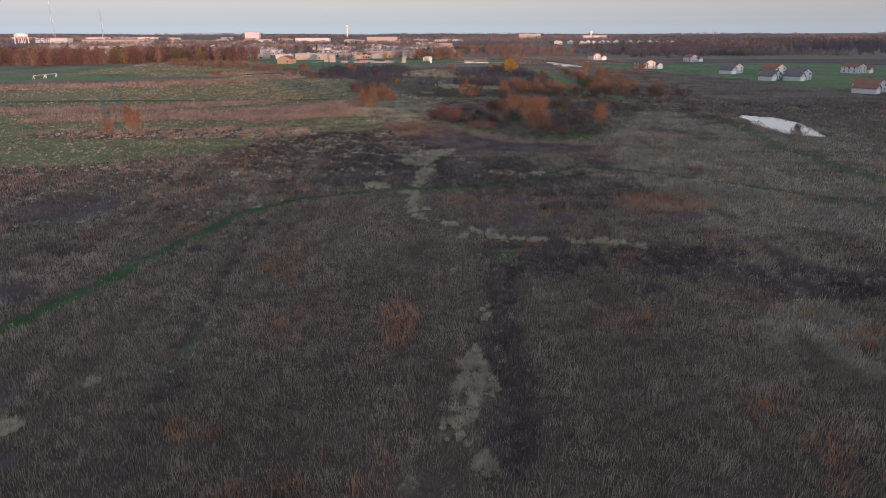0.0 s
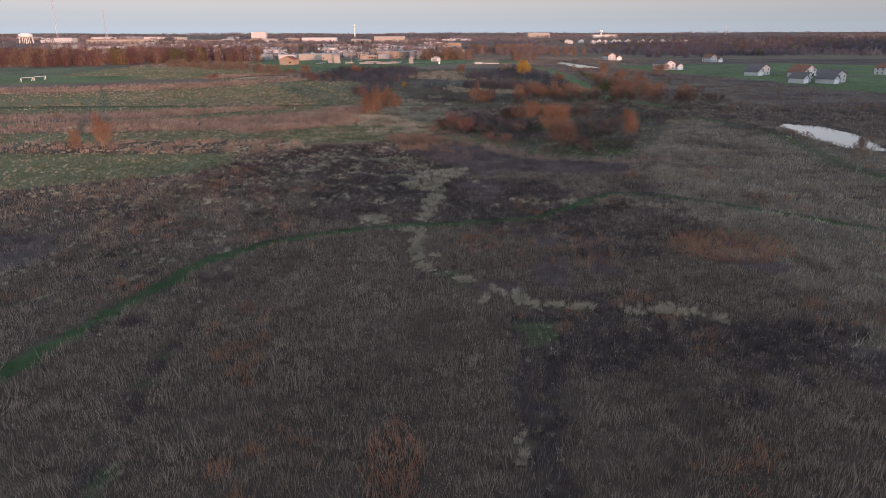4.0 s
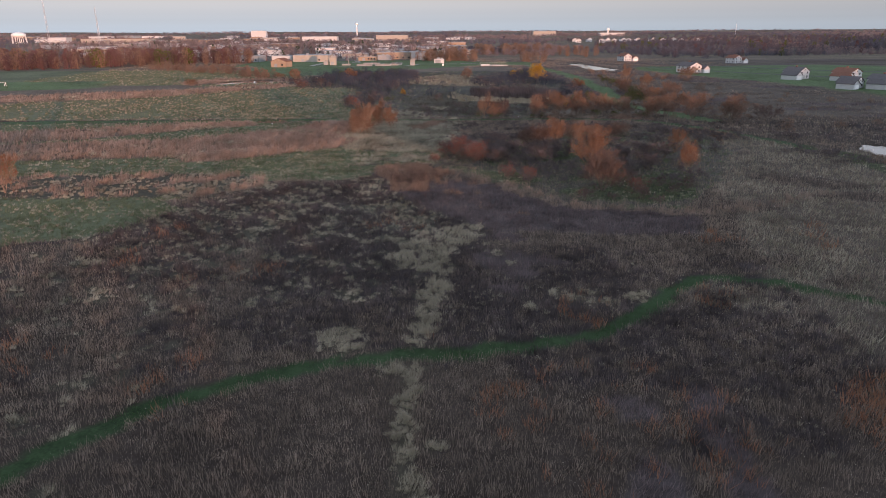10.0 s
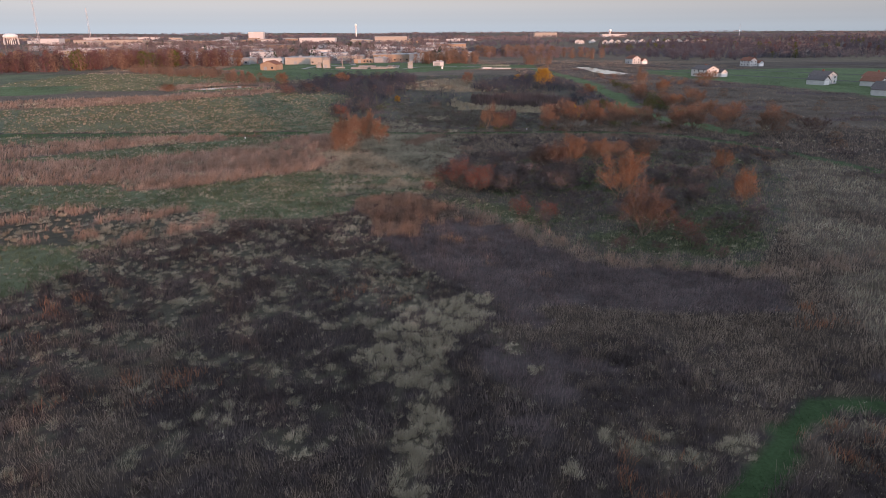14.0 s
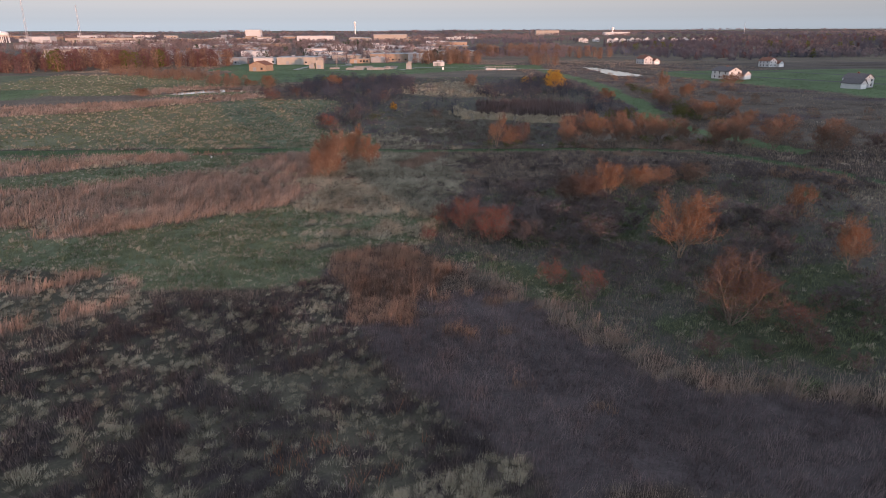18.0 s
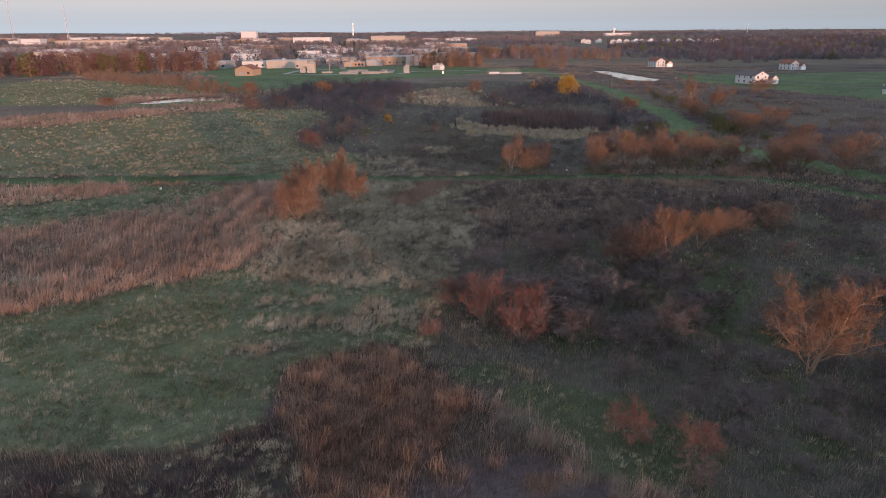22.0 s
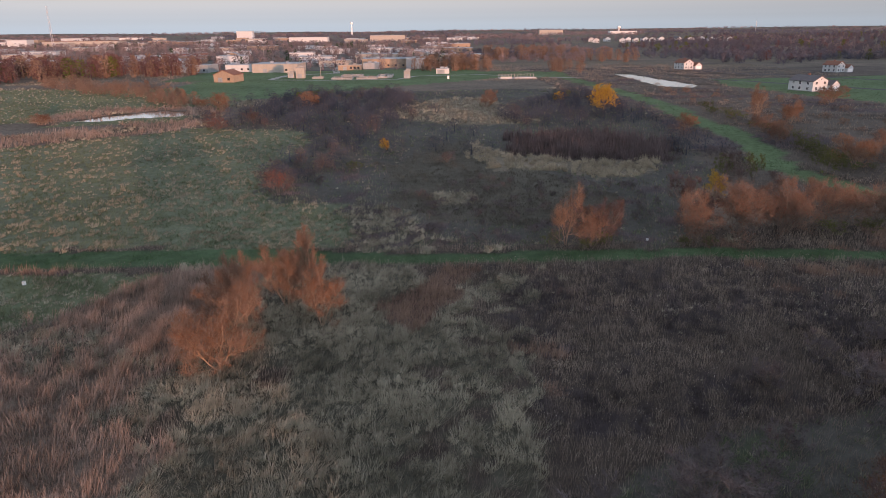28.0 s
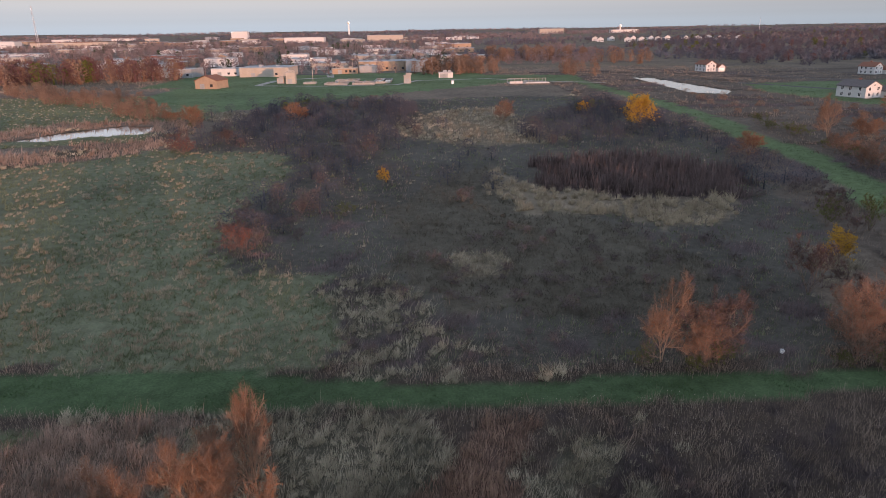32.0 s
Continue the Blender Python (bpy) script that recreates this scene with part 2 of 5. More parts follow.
BROWNS, BLACKS, PALES, TRAILS, PURPLES, RUSTS, MEADOW, REEDS, MATS, THICKET, SHRUBS, BUFFS, DARKS, LAWN, TANS, FARS, SLOPE, MUD, TOWN, MEADOW2, OPEN, TRACKS = range(22)
PATCHES = [
    # the field before the trail, the slope beside it and the wet meadows
    (BROWNS, [(-60, -40), (62, -40), (62, 150), (30, 172), (7, 178), (-2, 196), (-40, 200), (-60, 170)]),
    (SLOPE, [(44, 135), (56, 110), (66, 98), (140, 60), (140, 240), (90, 290), (60, 225), (44, 165)]),
    (MEADOW, [(-400, 205), (-60, 205), (-40, 228), (-21, 228), (-16, 231), (-16.5, 242), (-8, 246.5), (0, 246), (4, 262), (-8, 300), (-9, 325), (-400, 325)]),
    (MEADOW2, [(-400, 336), (-52, 336.3), (-19.1, 334.8), (-18.5, 342.6), (-19.1, 352.3), (-23.7, 362.6), (-31.6, 365.3), (-38.1, 368.1), (-44.3, 379.5), (-44.2, 400.3), (-41.2, 423), (-41.9, 440.3), (-50.9, 454.7), (-80.9, 461.2), (-104.1, 445.3), (-115.5, 439.8), (-141.8, 417.7), (-400, 330)]),
    (MEADOW, [(-380, 460), (-89.5, 478.3), (-88.9, 521.8), (-102.9, 614.9), (-373, 614.9)]),
    (REEDS, [(-150, 252), (-71.6, 257), (-67.7, 250.5), (-59, 250.5), (-51.1, 256), (-43.3, 262.4), (-37.4, 265.5), (-30, 271.5), (-24, 267), (-19, 274), (-25, 283), (-34, 292), (-44, 300), (-47, 311), (-60, 303), (-75, 290), (-150, 276)]),
    (REEDS, [(-210, 290), (-130, 310), (-96, 322), (-71, 327), (-64, 317), (-88, 306), (-113, 289), (-200, 270)]),
    (REEDS, [(-255.9, 417.7), (-162.2, 441.8), (-126.2, 454.3), (-88.6, 476.6), (-82, 460), (-115.3, 438.4), (-141.8, 417.7), (-239.7, 389.8)]),
    (REEDS, [(-140.2, 517.1), (-88.9, 517.1), (-82.7, 485.2), (-94.6, 470), (-141.7, 470), (-154.6, 485.2)]),
    (REEDS, [(-130, 217), (-78, 212), (-52, 213), (-41, 219), (-38, 226), (-44, 234), (-60, 236), (-125, 234)]),
    (REEDS, [(-53, 304), (-42, 326), (-29, 328), (-27, 298), (-34, 292), (-44, 298)]),
    (MATS, [(-30, 271.5), (-25.2, 264.9), (-9.3, 263.4), (-0.6, 267), (3.9, 274.9), (6.1, 292), (3, 306), (-2, 318), (-9, 326), (-28, 327), (-29, 300), (-34, 292), (-25, 283)]),
    (THICKET, [(0, 265), (6, 277), (28, 301), (52, 306), (86, 291), (80, 262), (62, 226), (46, 201), (34, 201), (24, 205), (17, 213), (12, 220), (7.6, 228), (1, 236), (-3, 244), (-1, 256)]),
    (BROWNS, [(-4, 325), (15, 326), (62, 326.5), (100, 310), (86, 291), (52, 304), (36, 287), (21, 284), (5.8, 275), (6.5, 296), (2, 306)]),
    (BLACKS, [(-39.6, 223.4), (-31.9, 224.7), (-23.6, 223.1), (-21.2, 229.4), (-15.1, 231.9), (-11.8, 221.4), (-9.8, 214.9), (-7.3, 207.5), (-2.5, 200), (6, 191.5), (8, 183), (2, 171), (-2.6, 164), (-10.7, 158), (-23.7, 157), (-34.8, 164.4), (-50.7, 164.8), (-60, 192), (-50, 208), (-43, 211)]),
    (PURPLES, [(-9.8, 214.9), (-4.1, 216.1), (0.8, 227.3), (7, 226), (12, 217), (18, 208.5), (23.1, 202), (34, 199), (46, 194), (42, 184), (8, 187), (-2.5, 200.6), (-7.5, 209.4)]),
    (RUSTS, [(-16.5, 240.9), (-7.8, 245.4), (-1.2, 240.6), (1.0, 234.4), (-0.5, 229.9), (-3.2, 225.8), (-4.1, 216.1), (-11.1, 216.2), (-12.7, 227.5), (-15.2, 232.8)]),
    (MATS, [(-13.3, 195.5), (-19.2, 204.1), (-11.7, 206.5), (-5.2, 203), (-3.2, 196), (-1.8, 188), (-7.2, 180.8)]),
    (PALES, [(-7.2, 180.8), (-9.6, 173.2), (-6.6, 169.7), (-2.5, 167.2), (0.2, 172.1), (2.5, 179), (6.0, 182.6), (5.9, 190.9), (0.8, 189.8), (-4.3, 187.5)]),
    (PALES, [(-4.1, 162.2), (-3.2, 168), (0.4, 168), (0.0, 163.5), (-1.3, 158.3), (-2.2, 156), (-1.6, 151.6), (-2.3, 147.8), (-3, 144.5), (-5.4, 145.4), (-5.5, 152.7), (-4.2, 157.1)]),
    (PALES, [(-14.9, 150.0), (-10.2, 149.4), (-9.0, 144.4), (-14.0, 143.6)]),
    (PALES, [(-8.4, 141), (-3.2, 141.4), (-3.1, 139.2), (-7.8, 138.4)]),
    (PALES, [(1.5, 71.5), (2.9, 70.8), (2.5, 67.7), (4.2, 63.7), (4.0, 61.2), (2.2, 58.5), (0.7, 54), (-1.3, 53.7), (-0.3, 56.8), (0.2, 62.3), (0.5, 66.6)]),
    (MEADOW, [(-160, 168), (-92, 172), (-58, 187), (-50, 204), (-62, 214), (-160, 204)]),
    (THICKET, [(-2, 120.5), (1.2, 119.5), (3, 115), (0, 115.5)]),
    (THICKET, [(7.4, 103.6), (11.8, 102.6), (10.8, 97.7), (7.3, 97)]),
    # past the track
    (SHRUBS, [(-82.1, 458.4), (-71.2, 578.6), (-22.8, 577.6), (27.5, 586.9), (67.8, 577.9), (76.1, 482.5), (69.2, 434), (60, 380), (42, 352), (36, 334.5), (-18.6, 335), (-18.5, 343), (-19.1, 352.3), (-23.7, 362.6), (-38.1, 368.1), (-44.3, 379.5), (-44.2, 400.3), (-41.2, 423), (-41.9, 440.3), (-50.9, 454.3)]),
    (OPEN, [(-15.5, 402.2), (-4.1, 422.1), (6.6, 432.5), (11.7, 417.7), (20, 391.8), (28, 380), (34, 362), (24, 347), (9.6, 347.4), (-2, 350), (-7.6, 356), (-12.5, 368)]),
    (TANS, [(-4.1, 371.3), (4.6, 370.8), (3.3, 360.5), (-4.5, 361)]),
    (MATS, [(-22.6, 365.4), (-14.1, 364.4), (-8, 352), (-4.8, 344), (-3.2, 335), (-17.5, 335.3), (-18.5, 345)]),
    (RUSTS, [(-12, 312), (-6, 318), (-2, 326), (2, 325), (-1, 314), (-7, 304)]),
    (MATS, [(-2, 317), (6, 326), (18, 325.5), (14, 317), (4, 310)]),
    (TANS, [(-19.6, 507.7), (-3.4, 538.3), (19.5, 544.6), (26, 495.1), (32.8, 463.2), (6.4, 457.4), (-29, 483.6)]),
    (DARKS, [(15.6, 413.7), (18.8, 435.4), (42, 443.3), (66.4, 425.7), (55.6, 401.7), (36.1, 401)]),
    (BUFFS, [(7.2, 430.3), (15.2, 412.3), (31.1, 403.5), (54.4, 402.2), (44, 384), (39.8, 382), (27.4, 389.8), (9.5, 394.8), (5.8, 414.4)]),
    (LAWN, [(-97.3, 540.4), (-149.5, 605.6), (-149.5, 661.5), (-92.7, 670.8), (-59.1, 670.8), (-19.1, 689.4), (27.5, 703.4), (36.8, 661.5), (-19.1, 614.9), (-60.1, 572)]),
    (LAWN, [(18.2, 661.5), (81.8, 663.8), (86.1, 717.4), (18.2, 731.3)]),
    (LAWN, [(150, 590), (166, 540), (196, 480), (228, 400), (330, 330), (420, 330), (440, 600), (330, 670), (200, 650), (160, 640)]),
    (TOWN, [(-242.6, 763.9), (-84.3, 754.6), (27.5, 754.6), (30, 1300), (-700, 1700), (-700, 1100)]),
    (LAWN, [(-172.8, 661.5), (-92.7, 661.5), (27.5, 694), (27.5, 763.9), (-177.4, 763.9)]),
    (LAWN, [(-320.3, 435), (-190.2, 460), (-200.7, 503.1), (-317.1, 503.1)]),
]
# single straw-coloured tussocks and short rows of them: x, y, radius
STRAW = [(1.9, 51.1, 1.1), (-3.9, 48.9, 0.8), (-37.1, 57.5, 1.0), (-34, 64.6, 0.6), (4.8, 80.3, 0.9), (4.6, 78, 0.5), (1.7, 117.2, 1.1), (5.4, 113.6, 0.9), (4.2, 110, 0.8), (8, 112.4, 0.7),
         (21.2, 106.4, 1.2), (25.1, 106.2, 1.5), (26.6, 105.4, 1.0), (28.6, 105.5, 0.9), (30.3, 103.3, 1.1), (13.5, 160, 0.9), (15.4, 158, 1.0), (18, 159.3, 0.8), (19.6, 156.4, 1.1), (9.6, 155.2, 0.7),
         (17, 156.2, 0.6), (23.8, 157.8, 1.4), (7.6, 175.9, 1.0), (-33.5, 128.6, 0.7), (8.8, 171, 0.7), (-2.2, 127, 0.7)]
STRAW_ROWS = [([(-4.6, 138.5), (-5.1, 128.5), (-4.0, 122.5), (-2.8, 120)], 1.15), ([(6.5, 111.8), (9, 109.2), (11.5, 107.6), (16, 107.4)], 1.0), ([(8.2, 109), (10.6, 106.4)], 0.7)]
DEEP_GREEN = [[(24, 262), (30, 268.9), (44, 272), (38, 258), (30.6, 246), (24, 248)], [(34.5, 226.7), (59.6, 237.3), (50, 209), (40, 205), (27.7, 209)], [(9, 238), (16, 236), (22, 226), (16, 222), (10, 228), (4, 236)]]
POND_BANK = [(112, 262), (106, 225), (101, 200), (100, 172), (99, 149), (104, 120)]


def cover(x, y):
    """The class of plants at each place."""
    sway = 0.5 + 0.9 * (y > 330)
    px = x + sway * (1.2 * wave(x, y, 7, 11) + 0.8 * wave(x, y, 2.4, 12))
    py = y + sway * (1.2 * wave(x, y, 7, 13) + 0.8 * wave(x, y, 2.4, 14))
    c = np.full(np.shape(x), FARS)
    c[(y > 330) & (y < 760) & (x > 60)] = SLOPE
    c[y <= 346] = BROWNS
    for kind, poly in PATCHES:
        c[within(poly, px, py)] = kind
    fleck = wave(x, y, 4, 21) + 0.9 * wave(x, y, 1.3, 22)
    c[(c == BROWNS) & (x < -30) & (y > 108) & (y < 218) & (fleck + 0.5 * wave(x, y, 18, 30) > 0.75 + 0.3 * (y < 150))] = MATS
    c[(c == BROWNS) & (x < -24) & (y > 100) & (y < 218) & (0.7 * wave(x, y, 9, 37) + 0.8 * wave(x, y, 2, 48) > 0.75)] = BLACKS
    c[(c == BLACKS) & (y > 150) & (fleck + 0.4 * wave(x, y, 11, 47) > 0.55 - 0.0135 * np.clip(y - 165, 0, 45))] = MATS
    c[(c == MATS) & (y < 212) & (y > 178) & (x > -20) & (wave(x, y, 3, 76) + 0.7 * wave(x, y, 1.1, 77) > 0.45)] = BLACKS
    c[(c == REEDS) & (y < 240) & (wave(x, y, 6, 78) + 0.6 * wave(x, y, 1.8, 79) > -0.5)] = MATS
    c[(c == MATS) & (y < 240) & (x > -30) & (fleck > 1.3)] = PALES
    c[(c == PALES) & (y > 136) & (wave(x, y, 2.2, 23) + 0.6 * wave(x, y, 0.9, 26) > 0.62 - 0.25 * (y > 164))] = BLACKS
    c[(c == BROWNS) & (wave(x, y, 30, 24) + 0.5 * wave(x, y, 6, 25) > 1.1)] = PURPLES
    c[(c == REEDS) & (wave(x * 0.6, y * 1.3, 13, 44) + 0.45 * wave(x, y, 2.2, 45) > 0.75)] = MATS
    c[(c == PURPLES) & (y > 184) & (wave(x, y, 3, 53) + 0.02 * (y - 205) > 1.2)] = RUSTS
    c[(c == MEADOW) & (x > -24) & (y > 243) & (wave(x, y, 6, 51) + 0.5 * wave(x, y, 2, 52) + 0.03 * (x + 10) > 0.1)] = MATS
    deep = np.zeros(np.shape(x), bool)
    for poly in DEEP_GREEN:
        deep |= within(poly, px, py)
    c[(c == THICKET) & (y > 190) & ~deep & (wave(x, y, 7, 32) + 0.4 * wave(x, y, 2, 33) < 0.75)] = SHRUBS
    c[(c == MATS) & (y > 255) & (y < 330) & (wave(x, y, 8, 34) < -1.15)] = BROWNS
    c[(c == BROWNS) & (y > 285) & (wave(x, y, 6, 35) > 0.6 + 0.6 * (x > 6))] = MATS
    c[(c == MATS) & (x > -8) & (y > 262) & (y < 326) & (wave(x, y, 5, 83) + 0.6 * wave(x, y, 1.6, 84) + 0.11 * (x - 1) > 0.35)] = BROWNS
    c[(c == BROWNS) & (y > 284) & (y < 327) & (x > 4) & (wave(x, y, 1.8, 81) + 0.6 * wave(x, y, 9, 82) > 0.45)] = BLACKS
    c[(c == SHRUBS) & (y < 400) & (y > 334) & (wave(x, y, 6, 36) > 0.6)] = PURPLES
    c[(c == MATS) & (y > 334) & (y < 370) & (wave(x, y, 3, 57) > 0.35)] = PURPLES
    c[(c == FARS) & (wave(x * 0.3, y, 40, 42) > 0.35)] = TANS
    c[(c == SLOPE) & (y > 330) & (wave(x * 0.5, y * 1.4, 22, 43) > 0.6)] = PURPLES
    c[(c == SLOPE) & (wave(x * 0.4, y * 1.6, 14, 29) > 0.5)] = BROWNS
    dark_line = np.minimum(from_line([(3.5, 50), (5.6, 59.3), (6, 67.6), (6.2, 78.6), (8, 93.7), (10, 100)], x, y), 0.26 * from_line([(14, 99), (24, 98.5), (36, 95), (48, 90), (60, 80)], x, y))
    c[(c == BROWNS) & (dark_line < 1.9 + 1.0 * wave(x, y, 6, 39)) & (wave(x, y, 1.6, 38) > -0.35)] = BLACKS
    c[(c == BROWNS) & (y > 144) & (y < 178) & (np.abs(x + 6) < 30) & (wave(x, y, 1.7, 72) + 0.5 * wave(x, y, 7, 73) > -0.1)] = BLACKS
    c[(c == BLACKS) & (y < 185) & (x < -22) & (wave(x, y, 5, 74) + 0.5 * wave(x, y, 1.5, 75) > 0.1)] = BROWNS
    c[(c == BROWNS) & (np.hypot((x - 26) / 28, (y - 150) / 22) + 0.25 * wave(x, y, 9, 54) < 1) & (wave(x, y, 1.7, 55) + 0.4 * wave(x, y, 6, 56) > 0.15)] = BLACKS
    tan_line = np.minimum(from_line([(60, 184), (47, 140), (50, 112), (50, 92), (42, 70)], x, y), 1.4 * from_line([(34, 160), (44, 150), (80, 157)], x, y))
    c[(c == BROWNS) & (tan_line < 7 + 4 * wave(x, y, 12, 68)) & (wave(x, y, 5, 69) > -0.45)] = SLOPE
    fringe = from_line([(1, 234.4), (7.6, 227.2), (13, 219.6), (17.1, 212.2), (21.2, 208), (24.1, 202.6), (35, 199), (46.4, 198), (60, 201), (78, 214)], x, y)
    c[np.isin(c, (PURPLES, THICKET, BROWNS, SHRUBS, SLOPE)) & (fringe < 1.8 + 0.9 * wave(x, y, 5, 58) + 0.5 * wave(x, y, 1.5, 59)) & (wave(x, y, 1.8, 71) > 0.15)] = REEDS
    for line, wide in STRAW_ROWS:
        c[from_line(line, x, y) < wide * (0.75 + 0.55 * wave(x, y, 2.2, 60))] = PALES
    for bx, by, rad in STRAW:
        c[np.hypot(x - bx, (y - by) * 0.85) < rad * (1 + 0.3 * wave(x, y, 1.2, 62))] = PALES
    c[within([(-138.4, 465), (-93.4, 475), (-95.6, 490.4), (-114.5, 484.3), (-126.2, 475.8), (-134.4, 478.3)], x, y)] = MEADOW
    edge = wave(x, y, 4, 31)
    c[from_line(TRAIL, x, y) < 1.2 + 0.25 * edge] = TRAILS
    old_path = from_line([(-30, 108), (-29.5, 92), (-27.3, 78), (-26.4, 64), (-25.5, 48)], x, y)
    c[(c == BROWNS) & (old_path < 0.9 + 0.6 * edge) & (wave(x, y, 1.6, 80) > 0.0)] = BLACKS
    c[old_path < 0.45 * edge] = THICKET
    c[from_line(TRACK, x, y) < 2.2 + 0.5 * edge + 1.7 * np.clip((-18 - x) / 8, 0, 1)] = TRACKS
    c[(from_line(POND_BANK, x, y) < 2.6 + 1.2 * edge)] = THICKET
    c[from_line(LANE, x, y) < 4.8 + 1.2 * edge] = LAWN
    for pond in (POND_NEAR, POND_LEFT, POND_FAR):
        c[within(pond, x, y)] = MUD
    return c


SOIL = {BROWNS: (0.058, 0.046, 0.038), BLACKS: (0.045, 0.037, 0.037), PALES: (0.085, 0.075, 0.056), TRAILS: (0.036, 0.064, 0.028), PURPLES: (0.078, 0.065, 0.065),
        RUSTS: (0.10, 0.068, 0.055), MEADOW: (0.118, 0.134, 0.08), REEDS: (0.14, 0.112, 0.088), MATS: (0.072, 0.067, 0.05), THICKET: (0.062, 0.072, 0.044),
        SHRUBS: (0.074, 0.07, 0.06), BUFFS: (0.16, 0.135, 0.10), DARKS: (0.06, 0.046, 0.045), LAWN: (0.095, 0.138, 0.066), TANS: (0.14, 0.118, 0.085),
        FARS: (0.13, 0.108, 0.085), SLOPE: (0.098, 0.082, 0.067), MUD: (0.05, 0.042, 0.032), TOWN: (0.12, 0.115, 0.10), MEADOW2: (0.130, 0.142, 0.092), OPEN: (0.088, 0.08, 0.062), TRACKS: (0.06, 0.095, 0.046)}
SOIL_TABLE = np.array([SOIL[k] for k in range(22)])


def part(name, bm, material, parent, label=""):
    me = bpy.data.meshes.new(name)
    bm.to_mesh(me)
    bm.free()
    me.materials.append(material)
    ob = new(name, me)
    ob.parent = parent
    return tagged(ob, label)


def mesh_of(name, verts, faces, material, tone=None, smooth=False):
    """A mesh from arrays: faces all with as many corners."""
    verts, faces = np.asarray(verts, np.float32), np.asarray(faces, np.int32)
    me = bpy.data.meshes.new(name)
    k = faces.shape[1]
    me.vertices.add(len(verts))
    me.vertices.foreach_set("co", verts.ravel())
    me.loops.add(faces.size)
    me.loops.foreach_set("vertex_index", faces.ravel())
    me.polygons.add(len(faces))
    me.polygons.foreach_set("loop_start", np.arange(0, faces.size, k, dtype=np.int32))
    me.polygons.foreach_set("loop_total", np.full(len(faces), k, np.int32))
    if smooth:
        me.polygons.foreach_set("use_smooth", np.ones(len(faces), bool))
    if tone is not None:
        me.attributes.new("tone", "FLOAT", "POINT").data.foreach_set("value", np.asarray(tone, np.float32))
    me.update(calc_edges=True)
    me.materials.append(material)
    return me


# ---- the ground: one sheet to the horizon, finest where the camera passes ----
def steps(fine_from, fine_to, fine, low, high, mid_from, mid_to, mid):
    out = list(np.arange(fine_from, fine_to + 0.01, fine))
    v = fine_to
    while v < mid_to:
        v += mid
        out.append(v)
    gap = mid
    while v < high:
        gap *= 1.16
        v += gap
        out.append(v)
    v, gap = fine_from, mid
    while v > low:
        if v < mid_from:
            gap *= 1.16
        v -= gap
        out.append(v)
    return np.array(sorted(out))


gx = steps(-62, 68, 1.3, -4900, 4900, -150, 160, 2.6)
gy = steps(36, 344, 1.3, -900, 4950, 20, 752, 2.6)
GX, GY = np.meshgrid(gx, gy)
cells = cover(GX, GY)
GZ = ground_z(GX, GY) + 0.10 * wave(GX, GY, 7, 41) * (np.abs(GX) < 200)
for pond in (POND_NEAR, POND_LEFT, POND_FAR):
    shore = from_line(pond + pond[:1], GX, GY)
    level = float(ground_z(*np.mean(pond, 0))) - 0.25
    GZ = np.where(within(pond, GX, GY), level - np.clip(0.05 + 0.3 * shore, 0, 1.0), np.where(shore < 6, np.maximum(GZ, level + 0.03 + 0.08 * shore), GZ))
nxs, nys = len(gx), len(gy)
soil = SOIL_TABLE[cells].reshape(-1, 3)
idx = np.arange(nxs * nys).reshape(nys, nxs)
quads = np.stack([idx[:-1, :-1], idx[:-1, 1:], idx[1:, 1:], idx[1:, :-1]], -1).reshape(-1, 4)
m_ground, n, l, b = node_mat("meadow_soil", 0.95, 0, 0.1)
g_at, g_geo, g_n1, g_n2, g_n3 = (n.new(k) for k in ("ShaderNodeAttribute", "ShaderNodeNewGeometry", "ShaderNodeTexNoise", "ShaderNodeTexNoise", "ShaderNodeTexNoise"))
g_at.attribute_name = "cover"
for node, size, det in ((g_n1, 0.035, 4), (g_n2, 0.6, 5), (g_n3, 4.0, 3)):
    node.inputs["Scale"].default_value, node.inputs["Detail"].default_value = size, det
    l.new(g_geo.outputs["Position"], node.inputs["Vector"])
g_sum, g_sum2, g_rng, g_mul, g_bump = (n.new(k) for k in ("ShaderNodeMath", "ShaderNodeMath", "ShaderNodeMapRange", "ShaderNodeMixRGB", "ShaderNodeBump"))
g_sum.operation = g_sum2.operation = "ADD"
l.new(g_n1.outputs[0], g_sum.inputs[0]), l.new(g_n2.outputs[0], g_sum.inputs[1])
l.new(g_sum.outputs[0], g_sum2.inputs[0]), l.new(g_n3.outputs[0], g_sum2.inputs[1])
g_rng.inputs[1].default_value, g_rng.inputs[2].default_value, g_rng.inputs[3].default_value, g_rng.inputs[4].default_value = 1.0, 2.0, 0.45, 1.55
l.new(g_sum2.outputs[0], g_rng.inputs[0])
g_mul.blend_type, g_mul.inputs[0].default_value = "MULTIPLY", 1.0
l.new(g_at.outputs["Color"], g_mul.inputs[1]), l.new(g_rng.outputs[0], g_mul.inputs[2]), l.new(g_mul.outputs[0], b.inputs["Base Color"])
g_bump.inputs["Strength"].default_value, g_bump.inputs["Distance"].default_value = 0.6, 0.3
l.new(g_n2.outputs[0], g_bump.inputs["Height"]), l.new(g_bump.outputs[0], b.inputs["Normal"])
ground_mesh = mesh_of("ground", np.stack([GX, GY, GZ], -1).reshape(-1, 3), quads, m_ground, smooth=True)
ground_mesh.attributes.new("cover", "FLOAT_COLOR", "POINT").data.foreach_set("color", np.c_[soil, np.ones(len(soil))].astype(np.float32).ravel())
ground = tagged(new("ground", ground_mesh), "autumn meadow ground with brown, green and straw patches", "ground", kind="structure")

